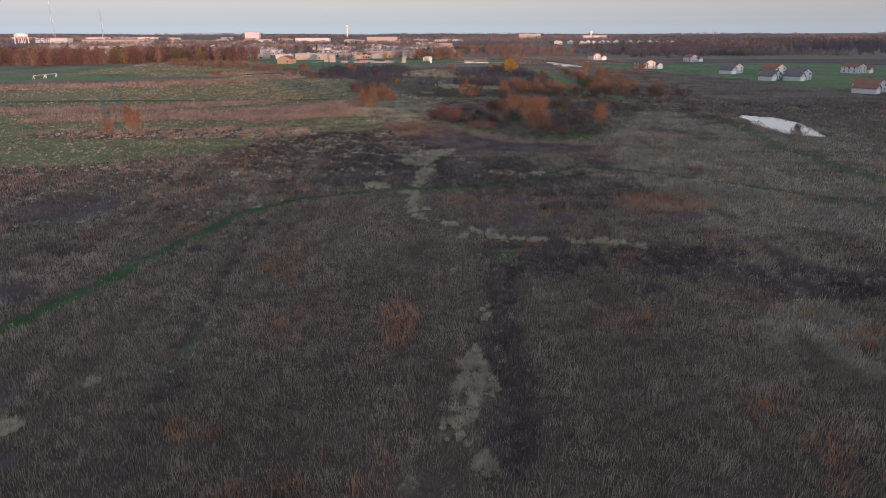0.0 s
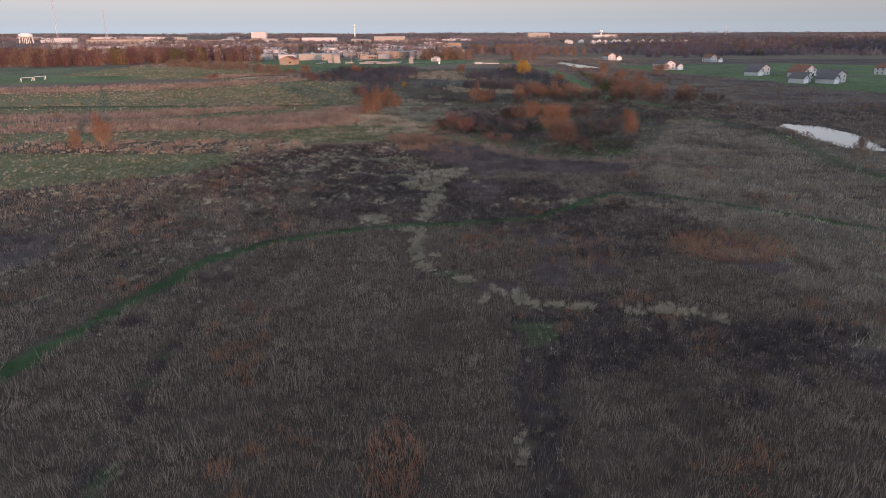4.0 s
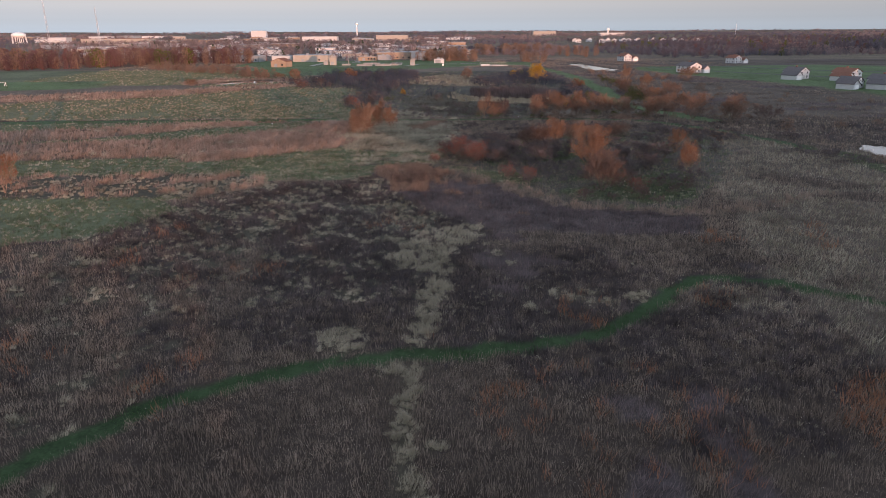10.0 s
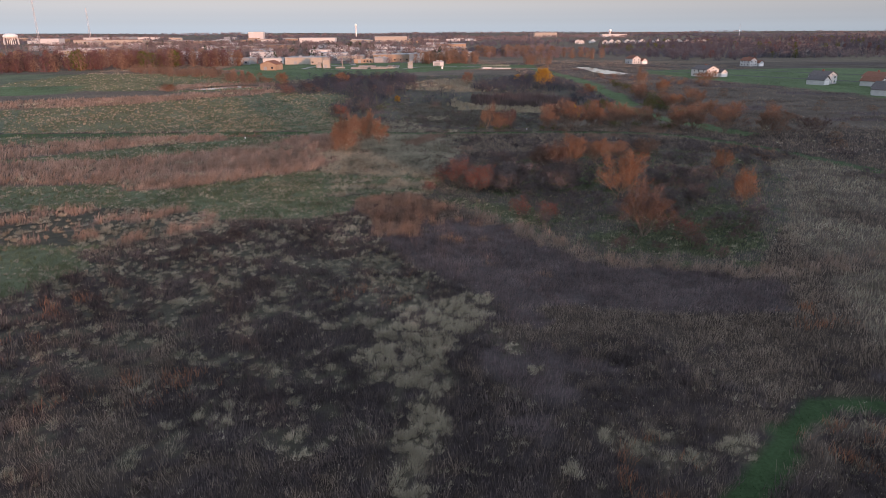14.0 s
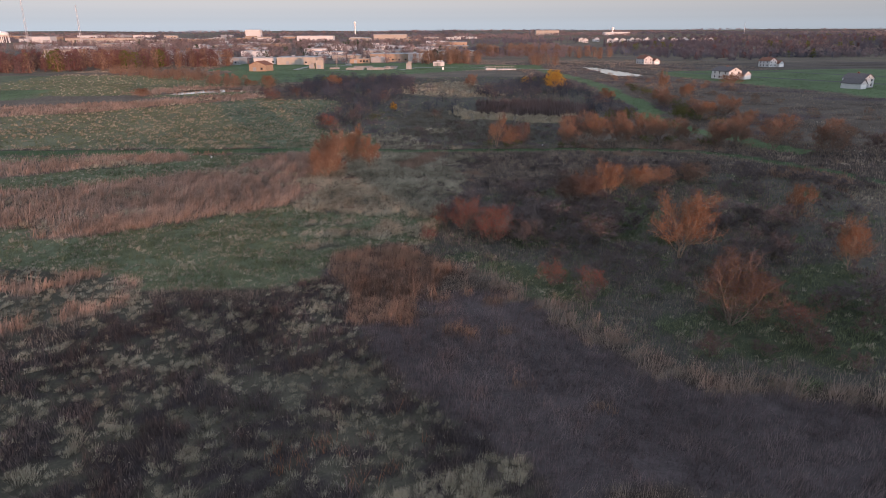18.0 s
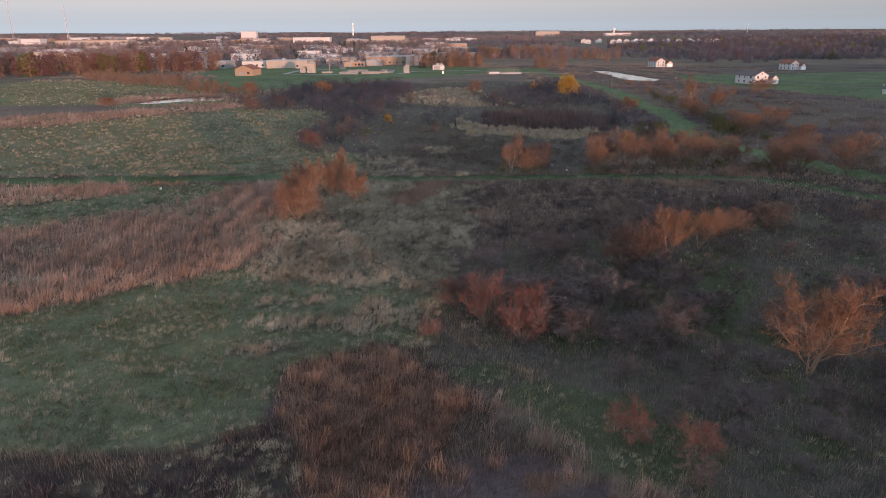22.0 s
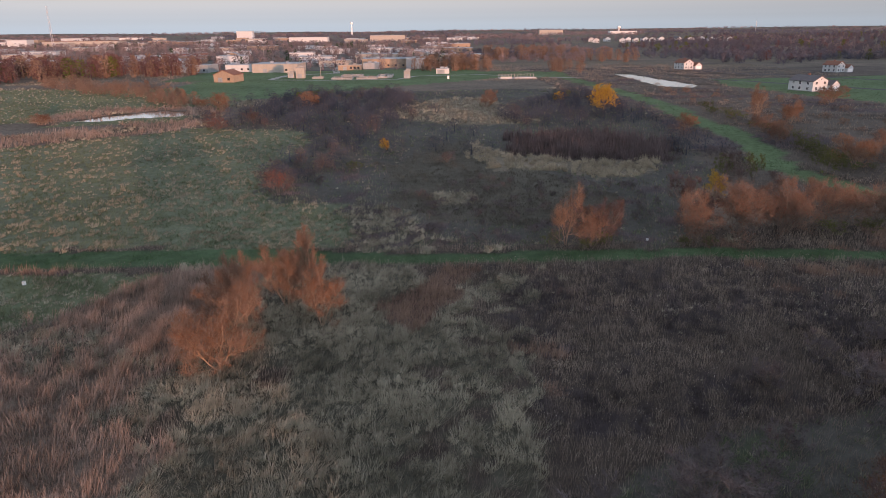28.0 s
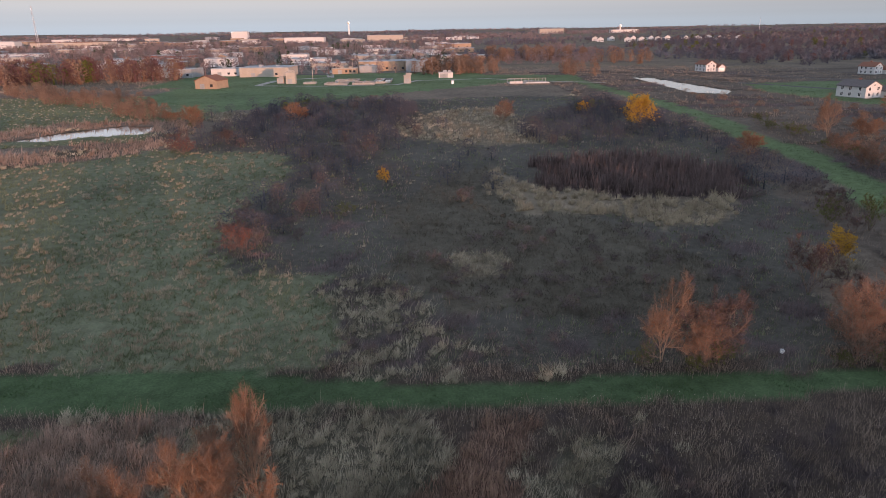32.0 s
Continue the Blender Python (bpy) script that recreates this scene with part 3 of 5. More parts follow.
m_water, n, l, b = node_mat("pond_water", 0.07, 0, 0.34)
b.inputs["Base Color"].default_value = (0.02, 0.025, 0.025, 1)
b.inputs["IOR"].default_value = 1.33
wv, wb = n.new("ShaderNodeTexNoise"), n.new("ShaderNodeBump")
wv.inputs["Scale"].default_value = 1.5
wb.inputs["Strength"].default_value, wb.inputs["Distance"].default_value = 0.08, 0.05
l.new(wv.outputs[0], wb.inputs["Height"]), l.new(wb.outputs[0], b.inputs["Normal"])
for name, pond, text in (("water_1", POND_NEAR, "small still pond reflecting the pale evening sky"), ("water_2", POND_LEFT, "narrow reed-edged pond reflecting the pale sky"), ("water_3", POND_FAR, "long pale pond beside the mown lawn")):
    mid = np.mean(pond, 0)
    rim = [tuple(mid + (np.array(p) - mid) * 1.12) for p in pond]
    z = float(ground_z(*mid)) - 0.25
    me = bpy.data.meshes.new(name)
    me.from_pydata([(x, y, z) for x, y in rim], [], [list(range(len(rim)))])
    me.materials.append(m_water)
    tagged(new(name, me), text, "pond", kind="structure")

# ---- plants of the meadow: blades and stalks, thinning out with distance ----
def reach(x, y):
    """How near the flight comes to a place while it is in view."""
    return np.maximum(np.maximum(45.0, 1.45 * np.abs(x + 2)), y - 276.0)


CELL = 0.4
TX, TY = np.meshgrid(np.arange(-262, 262, CELL), np.arange(36, 804, CELL))
TABLE = cover(TX, TY)


def cover_at(p):
    """The cover at places, from the table of cells."""
    r = np.random.default_rng(len(p))
    q = p + r.uniform(-0.5, 0.5, p.shape) * CELL * 0.8
    ix, iy = ((q[:, 0] + 262) / CELL + 0.5).astype(int), ((q[:, 1] - 36) / CELL + 0.5).astype(int)
    return TABLE[np.clip(iy, 0, TABLE.shape[0] - 1), np.clip(ix, 0, TABLE.shape[1] - 1)]


def scatter(kinds, per_m2, low_y=38, high_y=640, wide=260, seed=1):
    """Random places of the given cover, as thick as asked where the camera passes and thinner far off."""
    r = np.random.default_rng(seed)
    kept = []
    for y0 in np.arange(low_y, high_y, 20.0):
        for x0 in np.arange(-wide, wide, 20.0):
            d = float(reach(np.clip(-2, x0, x0 + 20), y0 + 10))
            count = r.poisson(400 * per_m2 * (45 / d) ** 1.75)
            if count:
                kept.append(np.c_[r.uniform(x0, x0 + 20, count), r.uniform(y0, y0 + 20, count)])
    p = np.concatenate(kept)
    return p[np.isin(cover_at(p), kinds)]


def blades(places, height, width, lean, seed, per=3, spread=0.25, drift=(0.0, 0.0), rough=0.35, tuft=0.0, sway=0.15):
    """Triangles standing on the places: verts, faces and tones."""
    r = np.random.default_rng(seed)
    p = np.repeat(places, per, 0)
    count = len(p)
    d = reach(p[:, 0], p[:, 1]) / 45.0
    p = p + r.normal(0, spread, (count, 2)) * np.sqrt(d)[:, None]
    body = 1 + tuft * wave(p[:, 0], p[:, 1], 2.0, seed + 50)
    h = height * np.clip(r.normal(1, rough, count), 0.35, 2.0) * np.clip(body, 0.5, 1.6)
    w = width * r.uniform(0.6, 1.4, count) * d ** 0.95
    a = r.uniform(0, 6.283, count)
    side = np.c_[np.cos(a), np.sin(a)] * (w / 2)[:, None]
    tilt = r.normal(0, lean, (count, 2)) + np.array(drift) + sway * np.c_[wave(p[:, 0], p[:, 1], 3.5, 91), wave(p[:, 0], p[:, 1], 3.5, 92)]
    z = ground_z(p[:, 0], p[:, 1])
    v = np.empty((count, 3, 3))
    v[:, 0, :2], v[:, 1, :2] = p - side, p + side
    v[:, 0, 2] = v[:, 1, 2] = z - 0.05
    v[:, 2, :2] = p + tilt * h[:, None]
    v[:, 2, 2] = z + h
    # tips paled for seed heads and sky light, feet darkened as painted base shade
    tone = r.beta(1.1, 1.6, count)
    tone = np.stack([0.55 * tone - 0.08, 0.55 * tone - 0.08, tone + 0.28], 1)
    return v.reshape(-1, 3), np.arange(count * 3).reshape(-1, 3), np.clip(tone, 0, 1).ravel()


def tussocks(places, radius, height, width, per, seed, drift=(0.0, 0.0)):
    """Rounded tufts: blades fanning out of each place, longest in the middle."""
    r = np.random.default_rng(seed)
    n_ = len(places)
    k = np.repeat(np.arange(n_), per)
    big = np.clip(r.normal(1, 0.3, n_), 0.5, 1.7)
    d = (reach(places[:, 0], places[:, 1]) / 45.0)[k]
    a, q = r.uniform(0, 6.283, n_ * per), np.sqrt(r.uniform(0, 1, n_ * per))
    out = np.c_[np.cos(a), np.sin(a)]
    p = places[k] + out * (q * radius * big[k] * 0.55)[:, None]
    h = height * big[k] * (1 - 0.55 * q * q) * r.uniform(0.7, 1.2, n_ * per)
    tip = p + out * (q * radius * big[k] * 0.35)[:, None] + (r.normal(0, 0.3, (n_ * per, 2)) + np.array(drift)) * h[:, None]
    w = width * r.uniform(0.6, 1.4, n_ * per) * d ** 0.9
    b_ = r.uniform(0, 6.283, n_ * per)
    side = np.c_[np.cos(b_), np.sin(b_)] * (w / 2)[:, None]
    z = ground_z(p[:, 0], p[:, 1])
    v = np.empty((n_ * per, 3, 3))
    v[:, 0, :2], v[:, 1, :2], v[:, 2, :2] = p - side, p + side, tip
    v[:, 0, 2] = v[:, 1, 2] = z - 0.04
    v[:, 2, 2] = z + h
    tone = np.clip(0.65 * r.beta(2, 2, n_ * per) + 0.4 * r.uniform(0, 1, n_)[k], 0, 1)
    return v.reshape(-1, 3), np.arange(n_ * per * 3).reshape(-1, 3), np.repeat(tone, 3)


def stuff(name, layers, material, label, category):
    v, f, t, off = [], [], [], 0
    for a, b2, c in layers:
        v.append(a), f.append(b2 + off), t.append(c)
        off += len(a)
    return tagged(new(name, mesh_of(name, np.concatenate(v), np.concatenate(f), material, np.concatenate(t))), label, category, kind="stuff")


WIND = (0.18, 0.10)
p = np.concatenate([scatter([BROWNS], 7.4, seed=2), scatter([SLOPE], 5.0, high_y=330, seed=42), scatter([SLOPE], 2.5, low_y=330, seed=45), scatter([SHRUBS], 1.2, seed=32), scatter([SHRUBS], 2.5, high_y=330, seed=33), scatter([FARS, SLOPE, PURPLES, TANS], 6.0, low_y=640, high_y=800, seed=43)])
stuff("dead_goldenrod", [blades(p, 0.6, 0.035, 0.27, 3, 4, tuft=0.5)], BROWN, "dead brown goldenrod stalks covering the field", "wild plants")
p = scatter([BROWNS, BLACKS, PURPLES, SLOPE], 4.5, seed=3, high_y=190)
p = p[(np.hypot((p[:, 0] + 5.5) / 2.2, (p[:, 1] - 77) / 6.5) < 1) | ((np.hypot((p[:, 0] - 14) / 14, (p[:, 1] - 130) / 11) < 1) & (wave(p[:, 0], p[:, 1], 2, 66) > 0.75)) | (np.hypot((p[:, 0] - 43) / 9, (p[:, 1] - 130) / 8) < 1) | ((wave(p[:, 0], p[:, 1], 14, 65) > 0.75) & (wave(p[:, 0], p[:, 1], 2.5, 67) > 0.3))]
stuff("rusty_stalks", [blades(p, 0.84, 0.05, 0.3, 31, 4)], RUSTY, "scattered rust-red stalks among brown ones", "wild plants")
p = scatter([BLACKS], 8.0, seed=4)
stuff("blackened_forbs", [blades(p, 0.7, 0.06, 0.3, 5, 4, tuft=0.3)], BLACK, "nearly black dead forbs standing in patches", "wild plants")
p = scatter([PALES], 3.6, seed=6)
stuff("straw_tufts", [tussocks(p, 0.55, 0.65, 0.028, 66, 7, WIND)], PALE, "pale straw-coloured grass in billowing tufts", "grass")
p = scatter([PURPLES], 7.0, seed=8)
stuff("purple_stems", [blades(p, 0.6, 0.048, 0.3, 9, 4, drift=WIND, tuft=0.3)], PURPLE, "purple-grey dead stems in a dense stand", "wild plants")
p = scatter([RUSTS], 9.0, seed=10)
stuff("rust_grass", [blades(p, 0.75, 0.055, 0.24, 11, 6, drift=(0.12, 0.05), tuft=0.6)], RUST, "tall rust-red grass in a tight stand", "grass")
p = scatter([REEDS], 8.0, seed=12)
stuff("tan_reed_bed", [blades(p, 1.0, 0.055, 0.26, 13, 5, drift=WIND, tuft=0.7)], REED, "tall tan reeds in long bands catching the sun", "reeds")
p = np.concatenate([scatter([MEADOW, MEADOW2, THICKET], 5.0, seed=14), scatter([SHRUBS], 1.6, seed=33)])
stuff("meadow_grass", [blades(p, 0.38, 0.072, 0.5, 15, 4, drift=WIND, tuft=0.4)], GREEN, "rough grey-green meadow grass lying in the wind", "grass")
p = scatter([TRAILS], 12.0, seed=16)
p3 = scatter([TRACKS], 12.0, low_y=240, high_y=345, seed=59)
stuff("track_grass", [blades(p3, 0.12, 0.06, 0.5, 60, 3)], TRACKGRASS, "mown green grass of the broad track", "grass")
p2 = scatter([LAWN], 6.0, low_y=300, high_y=700, seed=17)
stuff("mown_grass", [blades(p, 0.10, 0.06, 0.5, 18, 3)], MOWN, "short mown green grass along the trail", "grass")
stuff("lawn_grass", [blades(p2, 0.12, 0.08, 0.5, 19, 2)], LAWN_GRASS, "short bright green lawn grass by the lane", "grass")
p = scatter([MATS, TANS], 7.0, seed=20)
p2 = np.concatenate([scatter([MEADOW], 1.7, seed=21), scatter([THICKET], 0.5, seed=44), scatter([BLACKS], 0.35, seed=34), scatter([SHRUBS], 0.12, seed=35)])
p2 = p2[wave(p2[:, 0], p2[:, 1], 5, 61) > -0.6]
p3 = p[p[:, 1] < 245]
p3, p = p3[::6], p[p[:, 1] >= 245]
p5 = scatter([MATS, TANS], 1.3, low_y=240, seed=39)
p4 = scatter([SLOPE], 5.0, high_y=330, seed=37)
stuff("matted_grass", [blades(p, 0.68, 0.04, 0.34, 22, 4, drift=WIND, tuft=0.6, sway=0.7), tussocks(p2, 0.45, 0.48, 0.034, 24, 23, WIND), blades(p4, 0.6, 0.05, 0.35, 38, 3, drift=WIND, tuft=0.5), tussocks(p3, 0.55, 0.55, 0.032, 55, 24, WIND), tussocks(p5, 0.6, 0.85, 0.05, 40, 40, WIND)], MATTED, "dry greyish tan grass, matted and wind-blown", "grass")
p = scatter([MEADOW2], 2.8, low_y=325, seed=36)
p = p[wave(p[:, 0], p[:, 1], 3.0, 67) + 0.5 * wave(p[:, 0], p[:, 1], 25, 70) > -0.15]
stuff("meadow_tufts", [tussocks(p, 0.5, 0.6, 0.05, 18, 41, WIND)], TUFT, "pale grass tufts dotted over the far meadow", "grass")
p = scatter([OPEN], 7.0, low_y=330, seed=57)
stuff("dull_grass", [blades(p, 0.4, 0.07, 0.4, 58, 4, tuft=0.5)], DULL, "low dull grey-brown grass in the scrub clearing", "grass")
p = scatter([BUFFS], 8.0, low_y=360, seed=24)
stuff("buff_reeds", [tussocks(p[::4], 0.9, 1.25, 0.04, 60, 25)], BUFF, "pale buff reeds in a dense bed", "reeds")
p = scatter([DARKS], 8.0, low_y=380, seed=26)
stuff("dark_reeds", [blades(p, 1.9, 0.09, 0.14, 27, 5, tuft=0.45)], DARKREED, "tall dark reddish-brown reeds", "reeds")


def specks(places, low, high, size, seed):
    r = np.random.default_rng(seed)
    count = len(places)
    d = reach(places[:, 0], places[:, 1]) / 45
    s = size * r.uniform(0.6, 1.5, count) * d ** 0.8
    z = ground_z(places[:, 0], places[:, 1]) + r.uniform(low, high, count)
    v = np.empty((count, 4, 3))
    a = r.uniform(0, 6.28, count)
    for k in range(3):
        v[:, k, 0] = places[:, 0] + s * np.cos(a + k * 2.094)
        v[:, k, 1] = places[:, 1] + s * np.sin(a + k * 2.094)
        v[:, k, 2] = z
    v[:, 3, 0], v[:, 3, 1], v[:, 3, 2] = places[:, 0], places[:, 1], z + 1.8 * s
    base = np.arange(count)[:, None, None] * 4
    f = (base + np.array([[0, 1, 3], [1, 2, 3], [2, 0, 3]])[None]).reshape(-1, 3)
    return v.reshape(-1, 3), f, np.repeat(r.uniform(0, 1, count), 4)


p = scatter([BLACKS, BROWNS], 1.6, seed=28)
p = p[(wave(p[:, 0], p[:, 1], 16, 63) + 0.5 * wave(p[:, 0], p[:, 1], 4, 64) > 0.1) | (np.hypot((p[:, 0] - 30) / 22, (p[:, 1] - 96) / 12) < 1)]
stuff("seed_heads", [specks(p, 0.65, 1.05, 0.035, 29)], SEED, "fluffy whitish seed heads on dead stalks", "wild plants")

# ---- trees and shrubs ----
def tube(path, r0, r1, sides=5):
    """A tapered limb along some points: verts and triangles."""
    path = np.asarray(path, float)
    v, f = [], []
    for k, c in enumerate(path):
        d = path[min(k + 1, len(path) - 1)] - path[max(k - 1, 0)]
        d /= np.linalg.norm(d) + 1e-9
        u = np.cross(d, (0.31, 0.95, 0.1))
        u /= np.linalg.norm(u) + 1e-9
        w = np.cross(d, u)
        rad = r0 + (r1 - r0) * k / (len(path) - 1)
        for s in range(sides):
            a = 6.2832 * s / sides
            v.append(c + rad * (math.cos(a) * u + math.sin(a) * w))
    for k in range(len(path) - 1):
        for s in range(sides):
            a, b2 = k * sides + s, k * sides + (s + 1) % sides
            f += [(a, b2, b2 + sides), (a, b2 + sides, a + sides)]
    return np.array(v), np.array(f)


def limbs(r, height, width, stems, lean, forks):
    """The skeleton of a tree of that size: limbs as (points, thick end, thin end), and the outer shoots as (foot, way, length)."""
    out, shoots = [], []
    low = (0.10, 0.2)

    def limb(foot, way, length, rad, level):
        pts, at, d = [foot], foot, way
        for _ in range(4):
            d = d + r.normal(0, 0.13, 3) + np.array([0, 0, 0.10 if level else 0.05])
            d /= np.linalg.norm(d)
            at = at + d * length / 4
            pts.append(at)
        out.append((pts, rad, rad * (0.3 if level < 2 else 0.15)))
        if level:
            shoots.extend((pts[k], d, length) for k in ((1, 2, 3, 4) if level == 2 else (2, 3)))
        if level == 2:
            return
        turn = r.uniform(0, 6.28)
        for q in range(forks[level]):
            t = low[level] + (1 - low[level]) * (q + r.uniform(0.2, 0.9)) / forks[level]
            k = min(3, int(t * 4))
            root = pts[k] + (pts[k + 1] - pts[k]) * (t * 4 - k)
            u = np.cross(d, (0.3, 0.9, 0.1))
            u /= np.linalg.norm(u)
            w = np.cross(d, u)
            az, off = turn + 2.4 * q, r.uniform(0.55, 1.05) + (0.35 * (1 - t) if level == 0 else 0)
            side = d * math.cos(off) + (u * math.cos(az) + w * math.sin(az)) * math.sin(off) + np.array([0, 0, 0.22 * t])
            limb(root, side / np.linalg.norm(side), length * (0.72 - 0.42 * t) * r.uniform(0.75, 1.15), rad * (0.62 - 0.2 * t), level + 1)
        shoots.append((pts[4], d, length * 0.4))

    spin = r.uniform(0, 6.28)
    for n_ in range(stems):
        az = spin + 6.283 * n_ / stems + r.normal(0, 0.25)
        tip = math.radians(lean) * (r.uniform(0.45, 1.15) if stems > 1 else 0.25)
        way = np.array([math.sin(tip) * math.cos(az), math.sin(tip) * math.sin(az), math.cos(tip)])
        limb(np.array([0.12 * math.cos(az), 0.12 * math.sin(az), 0.0]), way, height * r.uniform(0.6, 0.85), height * 0.016 / stems ** 0.4, 0)
    # to the size asked for, base on the ground
    every = np.concatenate([np.array(pts) for pts, _, _ in out] + [np.array([f + w * ln * 0.6 for f, w, ln in shoots])])
    wide = np.percentile(np.hypot(every[:, 0], every[:, 1]), 97) * 2
    k3 = np.array([width / wide, width / wide, height / every[:, 2].max()])
    return [([pt * k3 for pt in pts], r0, r1) for pts, r0, r1 in out], [(f * k3, w * k3 / np.linalg.norm(w * k3), ln) for f, w, ln in shoots]


def tree_meshes(seed, height, width, stems, lean, forks, leaf, leaves, leaf_size, twig_mat, twigs, twig_width, twig_long, bark):
    """Three meshes: limbs, fine twigs fanning out of the shoots, and small leaves along the twigs."""
    r = np.random.default_rng(seed)
    bones, shoots = limbs(r, height, width, stems, lean, forks)
    v, f, off = [], [], 0
    for pts, r0, r1 in bones:
        a, b2 = tube(pts, max(r0, 0.014), max(r1, 0.007), 5 if r0 > 0.06 else 3)
        v.append(a), f.append(b2 + off)
        off += len(a)
    wood = mesh_of("trunk", np.concatenate(v), np.concatenate(f), bark, smooth=True)
    foot, way = np.array([q[0] for q in shoots]), np.array([q[1] for q in shoots])
    k = r.integers(0, len(shoots), twigs)
    base = foot[k] + r.normal(0, 0.05, (twigs, 3))
    d = way[k] * 0.7 + r.normal(0, 0.65, (twigs, 3)) + np.array([0, 0, 0.22])
    d /= np.linalg.norm(d, axis=1)[:, None]
    ln = twig_long * r.uniform(0.45, 1.35, twigs)[:, None]
    side = np.cross(d, r.normal(0, 1, (twigs, 3)))
    side = side / np.linalg.norm(side, axis=1)[:, None] * twig_width * r.uniform(0.6, 1.4, (twigs, 1))
    tv = np.stack([base - side, base + side, base + d * ln], 1).reshape(-1, 3)
    tv[:, 2] = np.maximum(tv[:, 2], 0.02)
    twig = mesh_of("twigwork", tv, np.arange(len(tv)).reshape(-1, 3), twig_mat, np.repeat(r.uniform(0, 1, twigs), 3))
    if not leaves:
        return wood, None, twig
    k = r.integers(0, twigs, leaves)
    c = base[k] + d[k] * ln[k] * r.uniform(0.3, 1.1, (leaves, 1)) + r.normal(0, 0.05, (leaves, 3))
    a1 = r.normal(0, 1, (leaves, 3))
    a1 /= np.linalg.norm(a1, axis=1)[:, None]
    a2 = np.cross(a1, r.normal(0, 1, (leaves, 3)))
    a2 /= np.linalg.norm(a2, axis=1)[:, None]
    s = leaf_size * r.uniform(0.5, 1.5, (leaves, 1))
    lv = np.stack([c - a1 * s, c + a2 * s * 0.6, c + a1 * s], 1).reshape(-1, 3)
    lv[:, 2] = np.maximum(lv[:, 2], 0.05)
    crown = mesh_of("crown", lv, np.arange(len(lv)).reshape(-1, 3), leaf, np.repeat(np.clip(r.beta(2, 2, leaves), 0, 1), 3))
    return wood, crown, twig


KINDS = {
    # kind: stems, lean, forks, leaf material, leaves, leaf size, twig material, twigs, twig width, twig length, bark
    "willow": (4, 44, (9, 6), ORANGE_LEAF, 5200, 0.06, TANTWIG, 11000, 0.011, 0.7, TANBARK),
    "orange": (3, 32, (10, 6), ORANGE_LEAF, 6500, 0.085, TANTWIG, 6000, 0.012, 0.6, TANBARK),
    "russet": (5, 42, (9, 5), RUSSET_LEAF, 2600, 0.085, TANTWIG, 6500, 0.014, 0.75, BARK),
    "dull": (5, 38, (9, 6), DULL_LEAF, 5200, 0.085, DULLTWIG, 6500, 0.014, 0.6, BARK),
    "red": (10, 22, (5, 3), RED_LEAF, 3600, 0.08, DULLTWIG, 3200, 0.015, 0.6, BARK),
    "yellow": (3, 18, (10, 6), YELLOW_LEAF, 8000, 0.125, TANTWIG, 2200, 0.016, 0.5, BARK),
    "olive": (6, 36, (4, 3), GREEN_LEAF, 2600, 0.14, TWIG, 700, 0.018, 0.5, BARK),
    "bare": (2, 20, (9, 6), ORANGE_LEAF, 600, 0.08, TANTWIG, 6000, 0.012, 0.8, TANBARK),
    "purple": (9, 20, (3, 2), TWIG, 0, 0.1, TWIG, 2800, 0.022, 0.8, BARK),
    "twiggy": (7, 46, (3, 2), TWIG, 900, 0.08, TWIG, 1900, 0.034, 0.8, BARK),
    "russet_twiggy": (7, 42, (3, 2), DULL_LEAF, 1000, 0.10, DULLTWIG, 1700, 0.03, 0.8, BARK),
}
STOCK = {}


def grow(kind, x, y, height, width, name, label, category="tree", group="", seed=0):
    """A tree or shrub of one of the kinds: its base at x, y."""
    variant = seed % 3
    if (kind, variant) not in STOCK:
        STOCK[kind, variant] = tree_meshes(sum(map(ord, kind)) * 10 + variant, 8.0, 7.0, *KINDS[kind])
    wood, crown, twig = STOCK[kind, variant]
    root = new(name)
    root.matrix_world = pose(x, y, float(ground_z(x, y)) - 0.05, 0, 0, (seed * 137.5) % 360) @ Matrix.Diagonal((width / 7.0, width / 7.0, height / 8.0, 1))
    root.empty_display_size = 0.5
    for n_, me in (("trunk", wood), ("crown", crown), ("twigwork", twig)):
        if me:
            o = new(n_, me)
            o.parent = root
    return tagged(root, label, category, group)


# beside the track: the group of russet willows
grow("willow", -26.2, 296.6, 10.6, 9.6, "autumn_tree", "russet willow with pale limbs spreading from the ground", seed=10)
grow("willow", -26.2, 307, 9.6, 7.4, "autumn_tree", "russet willow with yellow-tinged top behind another", seed=5)
grow("orange", -17.3, 306.8, 8.4, 5.6, "autumn_tree", "slender russet tree with a bare lower trunk", seed=2)
grow("willow", -22.4, 312, 9.0, 7.6, "autumn_tree", "spreading russet willow with one yellow-leaved limb", seed=3)
grow("bare", -20.5, 316, 10.4, 4.4, "autumn_tree", "tall thin half-bare tree among willows", seed=1)
grow("russet", -100, 218.1, 6.5, 4.8, "autumn_tree", "small half-bare orange tree in the reeds", seed=4)
grow("orange", -92.8, 218.0, 10.7, 6.0, "autumn_tree", "thin orange tree standing alone in reeds", seed=5)
